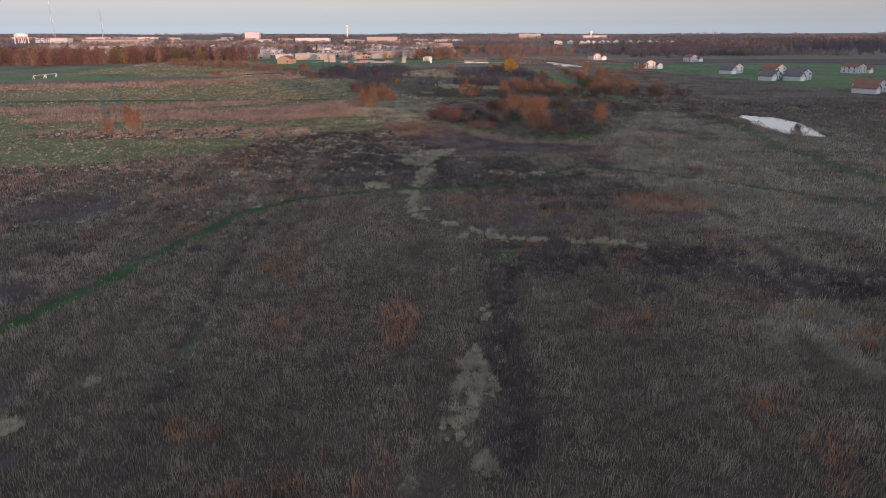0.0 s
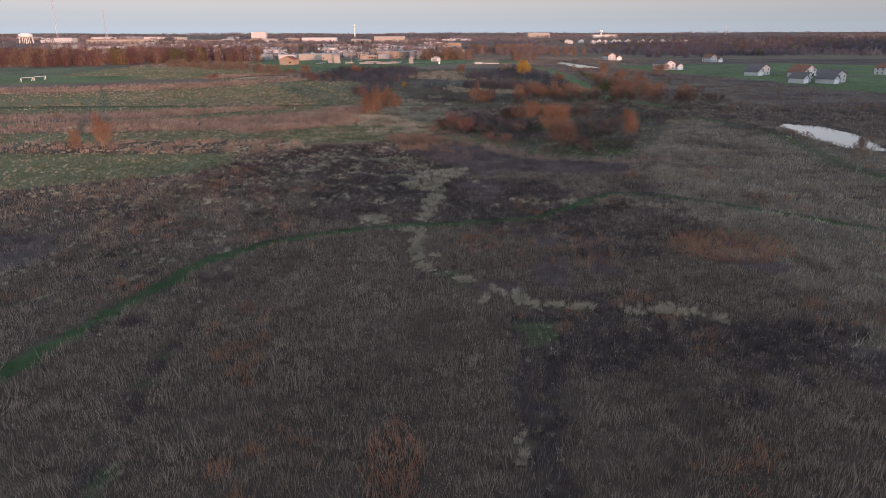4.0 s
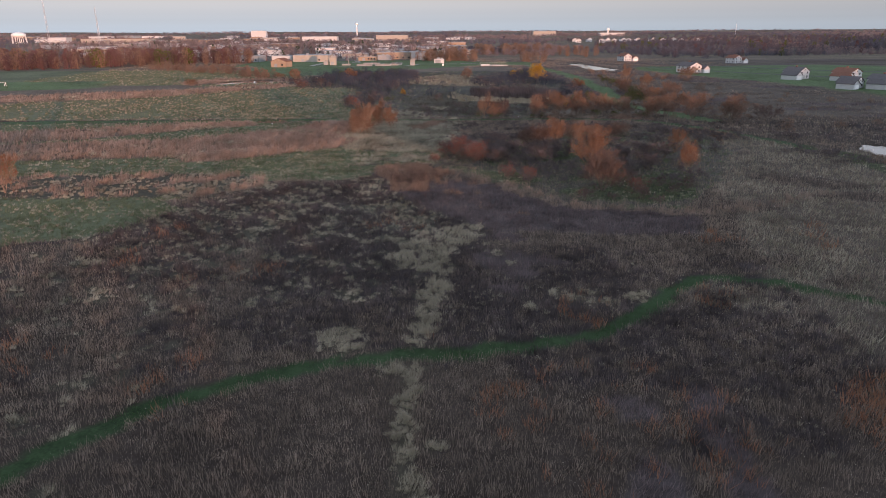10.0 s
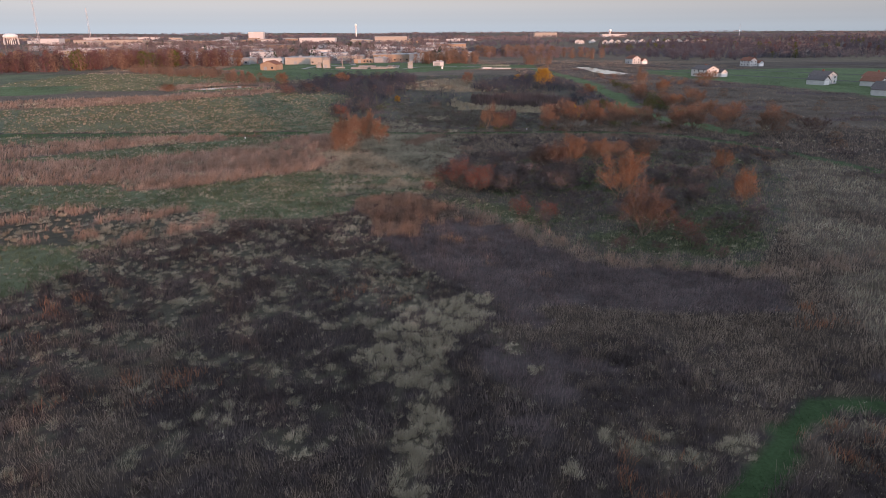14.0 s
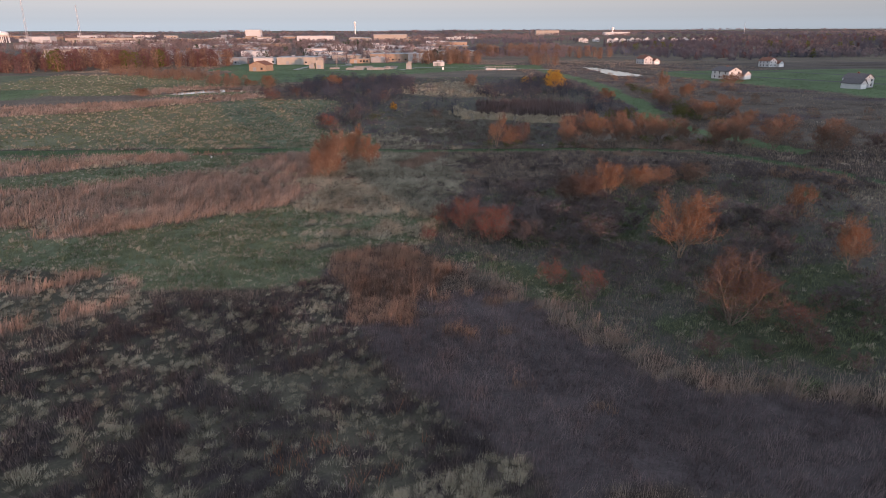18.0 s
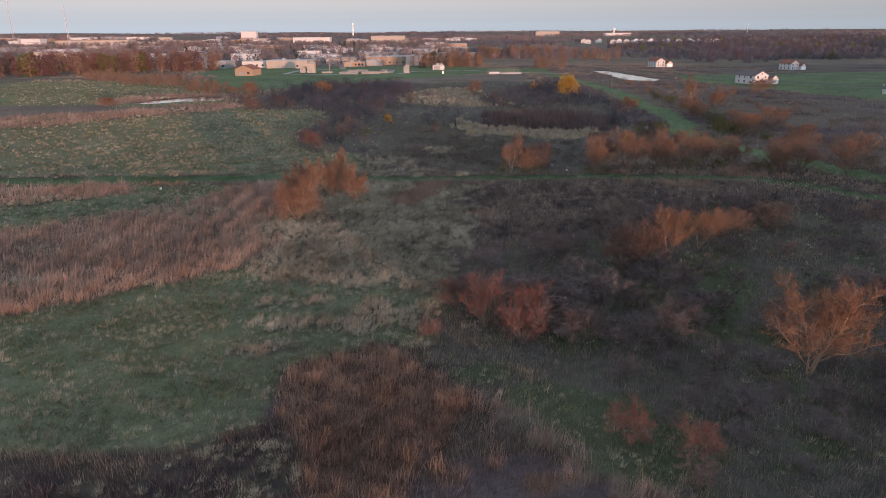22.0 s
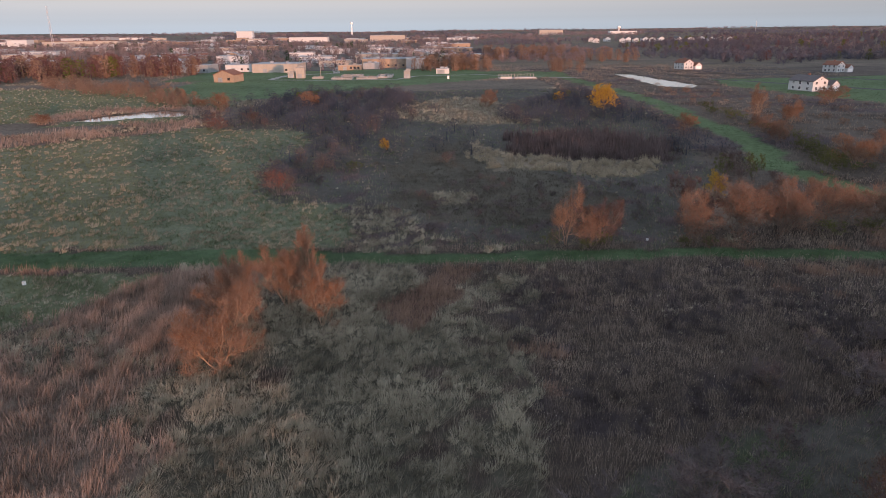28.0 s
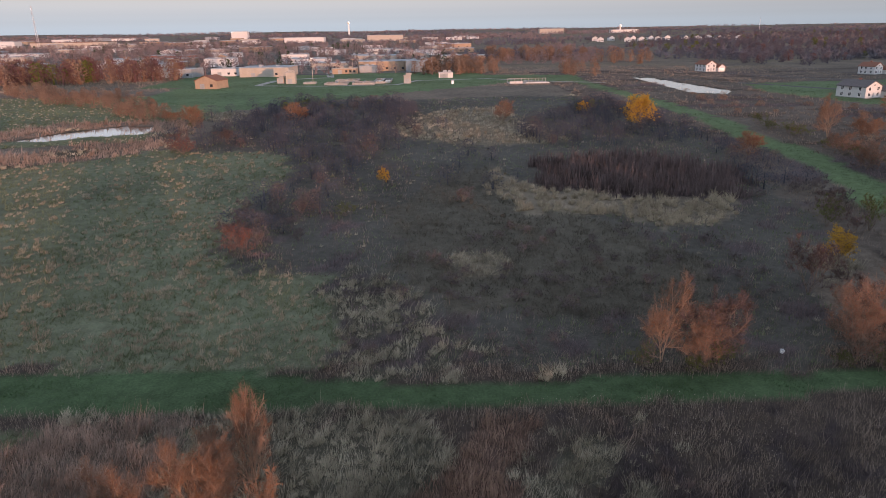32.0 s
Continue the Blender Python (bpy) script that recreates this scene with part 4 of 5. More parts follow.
# the thicket
for n_, (x, y, h, w, kind) in enumerate([(35.1, 238.8, 10.9, 10.0, "orange"), (32.9, 215.4, 9.3, 10.0, "dull"), (33.2, 274.1, 8.6, 6.4, "orange"), (39.3, 278.1, 6.6, 7.6, "orange"), (63.2, 259.3, 7.2, 6.2, "orange"),
                                         (25.1, 268.5, 7.4, 9.6, "dull"), (57, 233, 8, 6, "orange"), (55.5, 289.4, 4.8, 10.5, "russet"), (29.5, 272.5, 6.2, 6.5, "dull"), (46, 284, 5, 8, "russet")]):
    text = "dull brown half-bare tree rising from the thicket" if kind == "dull" else "autumn tree with russet top rising from the thicket"
    grow(kind, x, y, h, w, "thicket_tree", text, seed=n_ + 6)
for n_, (x, y, h, w) in enumerate([(14.5, 227.9, 4.0, 4.8), (19.3, 225.4, 3.8, 4.8), (4.0, 250.6, 7.0, 6.8), (7.8, 246.0, 6.0, 6.2), (39.7, 213.8, 3.8, 6.0), (0.8, 256, 4.6, 5), (-2.0, 247.7, 2.9, 3.2), (9.6, 252, 5.6, 5.5)]):
    grow("red", x, y, h, w, "red_shrub", "red-leaved shrub with upright stems", "shrub", "red shrubs of the thicket", seed=n_)
# the row along the track, past it and by the lane
ROW = [(16.6, 335.4, 10.1, 6.0, "bare"), (21.8, 336, 7.6, 9.0, "russet_twiggy"), (20.4, 334.8, 6.4, 6.0, "russet"), (24.7, 338.7, 6.6, 6, "russet_twiggy"), (36.8, 335, 9.3, 8, "russet"), (41.5, 352.8, 8.0, 8, "russet_twiggy"), (44.4, 336.3, 10.6, 10.5, "russet"),
       (53.2, 339.4, 10.2, 9.4, "russet"), (59.9, 342.3, 9.4, 9.6, "russet"), (65.8, 344.1, 7.6, 8.6, "russet"), (73, 345.7, 7.4, 9, "russet"), (40.5, 340.8, 7.4, 7, "russet_twiggy"), (49, 345, 7, 8, "russet_twiggy"),
       (80, 336, 8.6, 11, "russet"), (87, 338, 9.4, 11, "russet"), (96, 334, 10.4, 13, "russet"), (107, 326, 10.4, 13, "russet"), (116, 318, 8, 11, "russet_twiggy")]
for n_, (x, y, h, w, kind) in enumerate(ROW):
    grow(kind, x, y, h, w, "hedgerow_tree", "half-bare pinkish tree with pale limbs in the hedgerow beside the track", group="hedgerow trees", seed=n_)
MORE = [(52.2, 364, 5.6, 5, "yellow"), (66.4, 379.4, 6.6, 6, "olive"), (60.6, 382, 5.5, 5, "olive"), (85.2, 383.9, 7.2, 8, "olive"), (96.3, 390.8, 8.4, 12, "orange"), (104, 372, 7, 9, "orange"), (74.1, 441.4, 6.5, 9, "orange"),
        (107.1, 396.9, 9, 12, "russet"), (58.5, 482, 11, 12, "yellow"), (48.6, 521.7, 4.8, 5.2, "yellow"), (17.7, 504.5, 7.5, 8, "russet"), (106.4, 462.6, 12.7, 9, "bare"), (113.4, 454.1, 7, 7, "orange"),
        (157.7, 507.9, 7.5, 14, "orange"), (120.4, 468.2, 4.7, 7.5, "orange"), (93.7, 423.6, 7, 8, "russet"), (97.5, 439.7, 6, 8, "russet")]
for n_, (x, y, h, w, kind) in enumerate(MORE):
    text = {"yellow": "bright yellow-leaved tree", "olive": "low olive-green bushy tree", "orange": "orange-leaved autumn tree", "russet": "thin russet tree", "bare": "bare pale-branched tree"}[kind]
    grow(kind, x, y, h, w, {"yellow": "yellow_tree", "olive": "olive_tree"}.get(kind, "autumn_tree"), text + " among meadow shrubs", seed=n_ + 1)
for n_, (x, y, h, w, kind) in enumerate([(-36.8, 371.5, 5.8, 5.6, "red"), (-40, 378, 4.4, 6, "russet_twiggy"), (-74.7, 454.3, 5.4, 9, "red"), (-79.8, 465, 5, 8, "russet_twiggy"), (-66.4, 468.3, 4.6, 8, "russet_twiggy")]):
    grow(kind, x, y, h, w, "red_shrub" if kind == "red" else "russet_shrub", "dark red shrub at the edge of the scrub", "shrub", seed=n_ + 1)
grow("olive", -23.4, 394.2, 2.6, 5.3, "olive_shrub", "low olive-green shrub in the scrub", "shrub", seed=2)
grow("yellow", -17.7, 418.5, 3.8, 3.2, "yellow_shrub", "small yellowish shrub in the scrub", "shrub", seed=1)
for n_, (x, y, h, w) in enumerate([(14.6, 334.6, 2.8, 3.4), (19.2, 333.4, 2.0, 3.2), (22.4, 334.5, 2.6, 3.4), (38.6, 333.4, 2.2, 3), (34.6, 333.6, 2.2, 3), (60, 338, 3, 5), (77, 336, 3.4, 6), (68, 340, 3, 5)]):
    grow("olive", x, y, h, w, "olive_shrub", "low olive-green shrub under the hedgerow trees", "shrub", "hedgerow shrubs", seed=n_)
grow("bare", 108.7, 203.5, 7, 6, "bare_tree", "small bare tree beside the near pond", seed=1)
for n_, (x, y, h, w) in enumerate([(-88, 503.1, 7.8, 10), (-54.2, 512.2, 7.0, 9.5), (-101, 516.2, 4.5, 9), (-141.6, 471.6, 4.2, 9)]):
    grow("orange", x, y, h, w, "autumn_tree", "orange bushy tree near the reed-edged pond", seed=n_ + 3)


def fill(poly, count, seed, gap):
    """Random places in an outline, no two nearer than the gap."""
    r = np.random.default_rng(seed)
    lo, hi = np.min(poly, 0), np.max(poly, 0)
    out = []
    for _ in range(count * 30):
        p2 = r.uniform(lo, hi)
        if within(poly, p2[:1], p2[1:])[0] and all(math.dist(p2, q) > gap for q in out):
            out.append(p2)
            if len(out) == count:
                break
    return out


SCRUB = [
    ([(16, 222), (30, 222), (36, 232), (32, 248), (22, 246), (13, 235)], 16, "purple", 1.6, 3.2, 3.0),
    ([(26, 206), (46, 204), (52, 218), (44, 228), (30, 220)], 12, "russet_twiggy", 1.4, 2.8, 3.6),
    ([(1, 262), (8, 276), (20, 279), (31, 267), (32, 251), (22, 243), (9, 247)], 26, "purple", 2.6, 5.0, 3.2),
    ([(36, 250), (52, 262), (62, 250), (52, 232), (40, 226)], 16, "purple", 2.0, 3.6, 3.4),
    ([(0, 262), (28, 299), (52, 303), (84, 290), (76, 262), (60, 228), (44, 214), (36, 224), (24, 244), (10, 240)], 58, "twiggy", 2.2, 4.5, 4.2),
    ([(-80.1, 460), (-71.2, 577.6), (-22.8, 575.8), (-12.6, 530.1), (-17.4, 468.3), (-24.5, 432.5), (-27, 382), (-35, 372), (-43, 377), (-44.9, 396.6), (-37.5, 417.7), (-44.3, 450.1)], 190, "twiggy", 2.2, 4.6, 4.0),
    ([(15.6, 473.3), (44.2, 531.1), (67.8, 575.1), (76, 483.4), (59.8, 452.3), (29.3, 453.4)], 80, "twiggy", 2.5, 5.0, 4.0),
    ([(-19, 356), (-12, 369), (4, 385.9), (26, 384), (40, 371), (39, 353), (24, 338), (-16, 337)], 95, "twiggy", 0.8, 1.9, 2.4),
    ([(42, 352), (60, 384), (76.5, 433.4), (84.6, 398.1), (110, 340), (60, 340)], 34, "russet_twiggy", 2.0, 4.5, 5.0),
    ([(104, 330), (120, 300), (150, 290), (260, 330), (185.3, 409.6), (105.5, 414.4)], 40, "twiggy", 1.8, 4.0, 7.0),
    ([(100, 414.8), (151, 407.4), (152.6, 524.8), (111.4, 602.2), (95.5, 533.3)], 40, "russet_twiggy", 1.4, 3.4, 7.0),
    ([(72, 300), (98, 290), (118, 246), (116, 232), (96, 262)], 22, "twiggy", 1.6, 3.0, 4.0),
    ([(-94.7, 468.3), (-82, 460), (-80.6, 577.6), (-98.3, 540.4)], 16, "russet_twiggy", 2.0, 4.0, 5.0),
    ([(-27.4, 431.6), (-11.6, 530.1), (4.4, 460), (15.5, 426.4), (-0, 389.8)], 22, "twiggy", 1.5, 3.0, 5.0),
    ([(91, 377), (91.7, 415.3), (92, 452.3), (91.2, 502.2), (96.3, 501.4), (99.9, 451.5), (100, 414.8), (100.7, 373.8)], 34, "olive", 2.0, 4.2, 3.6),
    ([(69.6, 391.3), (78.3, 409.2), (80.2, 433.1), (76.9, 466), (70.7, 466.7), (72.9, 433.7), (65.3, 403.7)], 18, "twiggy", 2.0, 4.2, 3.6),
    ([(56, 398), (68, 402), (76, 440), (74, 476), (66, 476), (66, 432)], 26, "twiggy", 2.0, 4.4, 3.6),
]
far_scrub = []
for n_, (poly, count, kind, low, high, gap) in enumerate(SCRUB):
    r = np.random.default_rng(90 + n_)
    for k, (x, y) in enumerate(fill(poly, count, 70 + n_, gap)):
        h = r.uniform(low, high)
        if float(from_line(TRACK, np.array([x]), np.array([y]))[0]) < 5 or float(from_line(LANE, np.array([x]), np.array([y]))[0]) < 9:
            continue
        if kind != "olive" and (y > 405 or x > 112):
            far_scrub.append((x, y))
        else:
            grow(kind, x, y, h, h * r.uniform(1.3, 2.1), "scrub_bush", "olive-green bush beside the mown lane" if kind == "olive" else "leafless grey-purple bush of fine twigs" if kind != "russet_twiggy" else "half-bare reddish bush of fine twigs", "bush", "scrub bushes", seed=k)

# ---- woods far off, and an unseen tree belt added beside the flight to shade the field ----
def crowns(places, low, high, per, size, seed, slim=0.42, floor=0.12, dome=False):
    """Far trees: ragged crowns of loose leaf clumps over a thin trunk; verts, faces and tones."""
    r = np.random.default_rng(seed)
    places = np.asarray(places)
    count = len(places)
    h = r.uniform(low, high, count)
    wd = h * slim * r.uniform(0.75, 1.3, count)
    z = ground_z(places[:, 0], places[:, 1])
    n_ = count * per
    k = np.repeat(np.arange(count), per)
    u = r.beta(1.6, 1.1, n_)
    rad = np.sqrt(r.uniform(0, 1, n_)) * np.sin(np.pi * np.clip(u, 0.06, 0.97)) ** 0.55
    if dome:
        u = r.beta(1.15, 1.0, n_)
        rad = np.sqrt(r.uniform(0.05, 1, n_)) * (1.02 - u) ** 0.4 * (0.8 + 0.5 * u)
    a = r.uniform(0, 6.283, n_)
    lump = 1 + (0.15 if dome else 0.35) * np.sin(3 * a + k * 1.7) * np.sin(5 * u + k)
    c = np.c_[places[k, 0] + np.cos(a) * rad * wd[k] * lump, places[k, 1] + np.sin(a) * rad * wd[k] * lump, z[k] + h[k] * (floor + (1 - floor) * u)]
    s = (size * r.uniform(0.5, 1.4, n_) * (h[k] / high))[:, None]
    a1 = r.normal(0, 1, (n_, 3))
    a1 /= np.linalg.norm(a1, axis=1)[:, None]
    a2 = np.cross(a1, r.normal(0, 1, (n_, 3)))
    a2 /= np.linalg.norm(a2, axis=1)[:, None]
    v = np.stack([c - a1 * s, c + a2 * s, c + a1 * s], 1)
    t = 0.055 * h
    trunk = np.stack([np.c_[places[:, 0] - t, places[:, 1], z - 0.3], np.c_[places[:, 0] + t, places[:, 1], z - 0.3], np.c_[places[:, 0], places[:, 1], z + h * 0.8]], 1)
    v = np.concatenate([v, trunk]).reshape(-1, 3)
    tone = np.repeat(np.r_[np.clip(r.beta(2, 2, n_) * 0.7 + 0.3 * r.uniform(0, 1, count)[k], 0, 1), np.zeros(count)], 3)
    return v, np.arange(len(v)).reshape(-1, 3), tone


def spots(poly, count, seed):
    r = np.random.default_rng(seed)
    lo, hi = np.min(poly, 0), np.max(poly, 0)
    p2 = r.uniform(lo, hi, (count * 8, 2))
    return p2[within(poly, p2[:, 0], p2[:, 1])][:count]


r = np.random.default_rng(5)
s = r.uniform(0, 1, 1500)
s = np.where(r.uniform(0, 1, 1500) < 0.3, 1 + 0.9 * s, s)
# stays out of view; heights below set how high its shadow reaches
belt = np.c_[-60 + 580 * s, -130 + 830 * s] + np.c_[r.uniform(0, 26, 1500), r.uniform(-26, 0, 1500)]
for n_, (y0, y1, low, high) in enumerate([(-200, 70, 6.8, 8.6), (70, 122, 8.8, 10.4), (122, 230, 13.0, 15.2), (230, 1700, 13.0, 16.5)]):
    part_ = belt[(belt[:, 1] >= y0) & (belt[:, 1] < y1)]
    stuff("unseen_shade_belt", [crowns(part_, low, high, 46, 1.5, 30 + n_, 0.36, 0.0)], TWIG, "unseen belt of bare trees added to shade the field", "woods")

far_scrub = np.array(far_scrub)
more = np.concatenate([spots(SCRUB[5][0], 230, 61), spots(SCRUB[6][0], 110, 62)])
low_scrub, far_scrub = far_scrub[far_scrub[:, 0] > 98], far_scrub[far_scrub[:, 0] <= 98]
stuff("low_scrub", [crowns(low_scrub, 0.7, 2.4, 170, 0.3, 64, 1.3, 0.0, True)], TANTWIG, "low russet-grey scrub in open rough grass", "scrub")
mass = np.concatenate([far_scrub, more])
mixed = np.random.default_rng(65).uniform(0, 1, len(mass)) + 0.3 * wave(mass[:, 0], mass[:, 1], 30, 66)
stuff("shade_toned_scrub", [crowns(mass[mixed < 0.95], 1.6, 4.6, 400, 0.18, 63, 0.85, 0.0, True)], SHADED_SCRUBTWIG, "dense leafless scrub in rounded masses, darkened and blued for shade", "scrub")
stuff("russet_scrub", [crowns(mass[(mixed >= 0.95) & (mixed < 1.15)], 1.5, 4.4, 560, 0.15, 67, 0.8, 0.0, True)], DULLTWIG, "half-bare reddish-brown bushes within the grey scrub", "scrub")
stuff("olive_scrub", [crowns(mass[mixed >= 1.15], 1.2, 3.2, 380, 0.18, 68, 0.8, 0.0, True)], GREEN_LEAF, "a few olive-leaved bushes within the scrub", "scrub")
WOOD_LEFT = [(-760, 560), (-400.9, 594.4), (-298.5, 641), (-210, 706.2), (-172.8, 715.5), (-172.8, 763.9), (-279.9, 763.9), (-466.1, 708), (-760, 680)]
p = spots(WOOD_LEFT, 800, 41)
pick = np.random.default_rng(3).uniform(0, 1, len(p))
stuff("maroon_wood", [crowns(p[pick < 0.5], 9, 15, 240, 0.75, 42, 0.4, 0.0, True)], MAROON, "dense wood of dark red autumn trees", "woods")
stuff("russet_wood", [crowns(p[(pick >= 0.5) & (pick < 0.9)], 9, 15, 240, 0.7, 43, 0.4, 0.0, True)], TANTWIG, "thin russet trees within the wood", "woods")
stuff("olive_wood", [crowns(p[pick >= 0.9], 9, 15, 240, 0.75, 44, 0.4, 0.0, True)], GREEN_LEAF, "olive-leaved trees within the wood", "woods")
p = spots([(-224, 661.5), (-192.3, 614.9), (-162.5, 614.9), (-130.8, 577.6), (-112.2, 536.7), (-101, 518), (-114.1, 514.3), (-140.2, 554.3), (-170, 577.6), (-200.7, 596.3), (-233.3, 638.2)], 120, 45)
stuff("russet_brush", [crowns(p, 2.6, 6.0, 320, 0.28, 47, 0.55, 0.0, True)], TANTWIG, "low russet brush at the meadow's far edge", "brush")
WOOD_RIGHT = [(236.7, 840.8), (284.2, 778.6), (448.4, 884), (900, 1000), (1500, 1300), (1500, 1900), (700, 1900), (420, 1500), (260, 1250)]
p = spots(WOOD_RIGHT, 1500, 48)
pick = np.random.default_rng(4).uniform(0, 1, len(p)) + 0.25 * wave(p[:, 0], p[:, 1], 160, 71)
stuff("dimmed_wood", [crowns(p[pick < 0.86], 6, 10, 120, 0.85, 49, 0.46, 0.0, True)], SHADED_WOOD, "leafless wood coloured dim grey-purple for shade and haze", "woods")
stuff("maroon_wood", [crowns(p[(pick >= 0.86) & (pick < 0.97)], 6, 10, 120, 0.85, 50, 0.46, 0.0, True)], MAROON, "dark red autumn wood behind the houses", "woods")
stuff("olive_wood", [crowns(p[pick >= 0.97], 6, 10, 120, 0.85, 51, 0.46, 0.0, True)], GREEN_LEAF, "olive and yellowish wood", "woods")
p = np.concatenate([spots([(-19.1, 736), (36.8, 736), (41.5, 801.2), (-19.1, 810.5)], 46, 52), spots([(36.8, 912.9), (156.9, 822.6), (208.4, 889.5), (60, 1080)], 70, 53), spots([(80, 705.5), (105.6, 698), (105.6, 747.5), (80, 755.8)], 10, 54)])
stuff("russet_copse", [crowns(p, 7, 12, 260, 0.62, 55, 0.42, 0.03, True)], TANTWIG, "russet half-bare copse near the town", "woods")
p = spots([(-214.7, 763.9), (18.2, 754.6), (30, 1300), (-600, 1700), (-700, 1200)], 1400, 56)
pick = np.random.default_rng(6).uniform(0, 1, len(p))
stuff("town_trees", [crowns(p[pick < 0.6], 5, 11, 100, 0.8, 57, 0.5, 0.0, True)], HAZETWIG, "russet street trees between the buildings, colour paled for haze", "trees")
stuff("town_conifers", [crowns(p[pick > 0.94], 6, 11, 80, 0.8, 58, 0.28, 0.0)], CONIFER, "dark green conifers among the buildings", "trees")
stuff("town_bare_trees", [crowns(p[(pick >= 0.6) & (pick <= 0.94)], 6, 11, 100, 0.7, 59, 0.5, 0.0, True)], TWIG, "bare grey street trees between the buildings", "trees")


def country(count, near, far_, seed, patch):
    """Places of trees in the country round the town, in patches, thinning out with distance."""
    r2 = np.random.default_rng(seed)
    y = near * (far_ / near) ** r2.uniform(0, 1, count * 3)
    x = r2.uniform(-0.82, 0.82, count * 3) * y
    q = np.c_[x, y]
    ok = wave(x, y * 0.45, patch, seed + 1) > 0.25
    ok &= ~within([(-242.6, 703.4), (-84.3, 670.8), (27.5, 731.3), (30, 1300), (-700, 1700), (-700, 1100)], x, y)
    ok &= ~within([(55.4, 670.8), (420, 380), (431.1, 728.5), (284.2, 771.7), (174.3, 822.2)], x, y) & (y > 840)
    return q[ok][:count]


for name, material, text, count, seed in (("far_russet_woods", HAZETWIG, "distant russet woods to the horizon, haze mixed into their colour", 2600, 81), ("far_hazed_woods", HAZEGREY, "distant leafless woods to the horizon, greyed with painted haze", 2600, 83),
                                          ("far_shaded_woods", SHADED_WOOD, "distant woods to the horizon, colour darkened as if unlit", 600, 85)):
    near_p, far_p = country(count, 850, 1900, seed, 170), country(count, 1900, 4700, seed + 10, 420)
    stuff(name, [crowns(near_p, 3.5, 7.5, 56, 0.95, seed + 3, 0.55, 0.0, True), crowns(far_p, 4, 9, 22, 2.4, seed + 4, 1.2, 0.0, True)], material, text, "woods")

# ---- buildings ----
WHITE_SIDING = surface("white_siding", (0.45, 0.455, 0.455), (0.55, 0.55, 0.54), 0.4, 0.6, bump=0.1)
CREAM = surface("cream_wall", (0.30, 0.275, 0.235), (0.40, 0.365, 0.32), 0.3, 0.75)
TAN_WALL = surface("tan_brick", (0.26, 0.195, 0.14), (0.36, 0.275, 0.20), 0.5, 0.85)
GREY_METAL = surface("grey_metal_siding", (0.22, 0.24, 0.25), (0.32, 0.34, 0.35), 0.3, 0.5, 0.1)
BRICK_RED = surface("red_brick", (0.22, 0.09, 0.065), (0.32, 0.15, 0.11), 0.5, 0.85)
ROOF_DARK = surface("dark_shingles", (0.085, 0.08, 0.084), (0.15, 0.14, 0.142), 1.2, 0.9, bump=0.3)
ROOF_RUST = surface("rust_shingles", (0.16, 0.075, 0.05), (0.24, 0.12, 0.085), 1.0, 0.9, bump=0.3)
ROOF_PALE = surface("pale_flat_roof", (0.24, 0.265, 0.285), (0.36, 0.385, 0.40), 0.2, 0.8)
CONCRETE = surface("concrete", (0.24, 0.235, 0.22), (0.34, 0.33, 0.31), 0.3, 0.85)
ASPHALT = surface("asphalt", (0.045, 0.045, 0.047), (0.08, 0.08, 0.08), 0.3, 0.9)
TRIM = surface("white_trim", (0.68, 0.68, 0.66), (0.80, 0.80, 0.78), 2.0, 0.5)
STEEL = surface("galvanised_steel", (0.38, 0.38, 0.39), (0.55, 0.55, 0.56), 2.0, 0.45, 0.5)
RED_PAINT = surface("red_paint", (0.35, 0.05, 0.035), (0.48, 0.09, 0.06), 1.0, 0.5)
m_glass, n, l, GL = node_mat("window_glass", 0.08, 0, 0.5)
GL.inputs["Base Color"].default_value = (0.03, 0.035, 0.045, 1)


def add_box(bm, x0, x1, y0, y1, z0, z1):
    made = bmesh.ops.create_cube(bm, size=1, matrix=Matrix.Translation(((x0 + x1) / 2, (y0 + y1) / 2, (z0 + z1) / 2)) @ Matrix.Diagonal((x1 - x0, y1 - y0, z1 - z0, 1)))
    return made["verts"]


def boxes(*dims):
    bm = bmesh.new()
    for d in dims:
        add_box(bm, *d)
    return bm


def prism(profile, y0, y1):
    """A solid with that outline in x and z, drawn out along y."""
    bm = bmesh.new()
    a = [bm.verts.new((x, y0, z)) for x, z in profile]
    b2 = [bm.verts.new((x, y1, z)) for x, z in profile]
    bm.faces.new(a), bm.faces.new(b2[::-1])
    for k in range(len(a)):
        bm.faces.new((a[k - 1], b2[k - 1], b2[k], a[k]))
    bmesh.ops.recalc_face_normals(bm, faces=bm.faces)
    return bm


def gable_roof(half, y0, y1, eave, peak, over=0.4, thick=0.22):
    up = (peak - eave) / half
    lo = eave - over * up
    return prism([(-half - over, lo), (0, peak), (half + over, lo), (half + over, lo + thick), (0, peak + thick), (-half - over, lo + thick)], y0 - over, y1 + over)


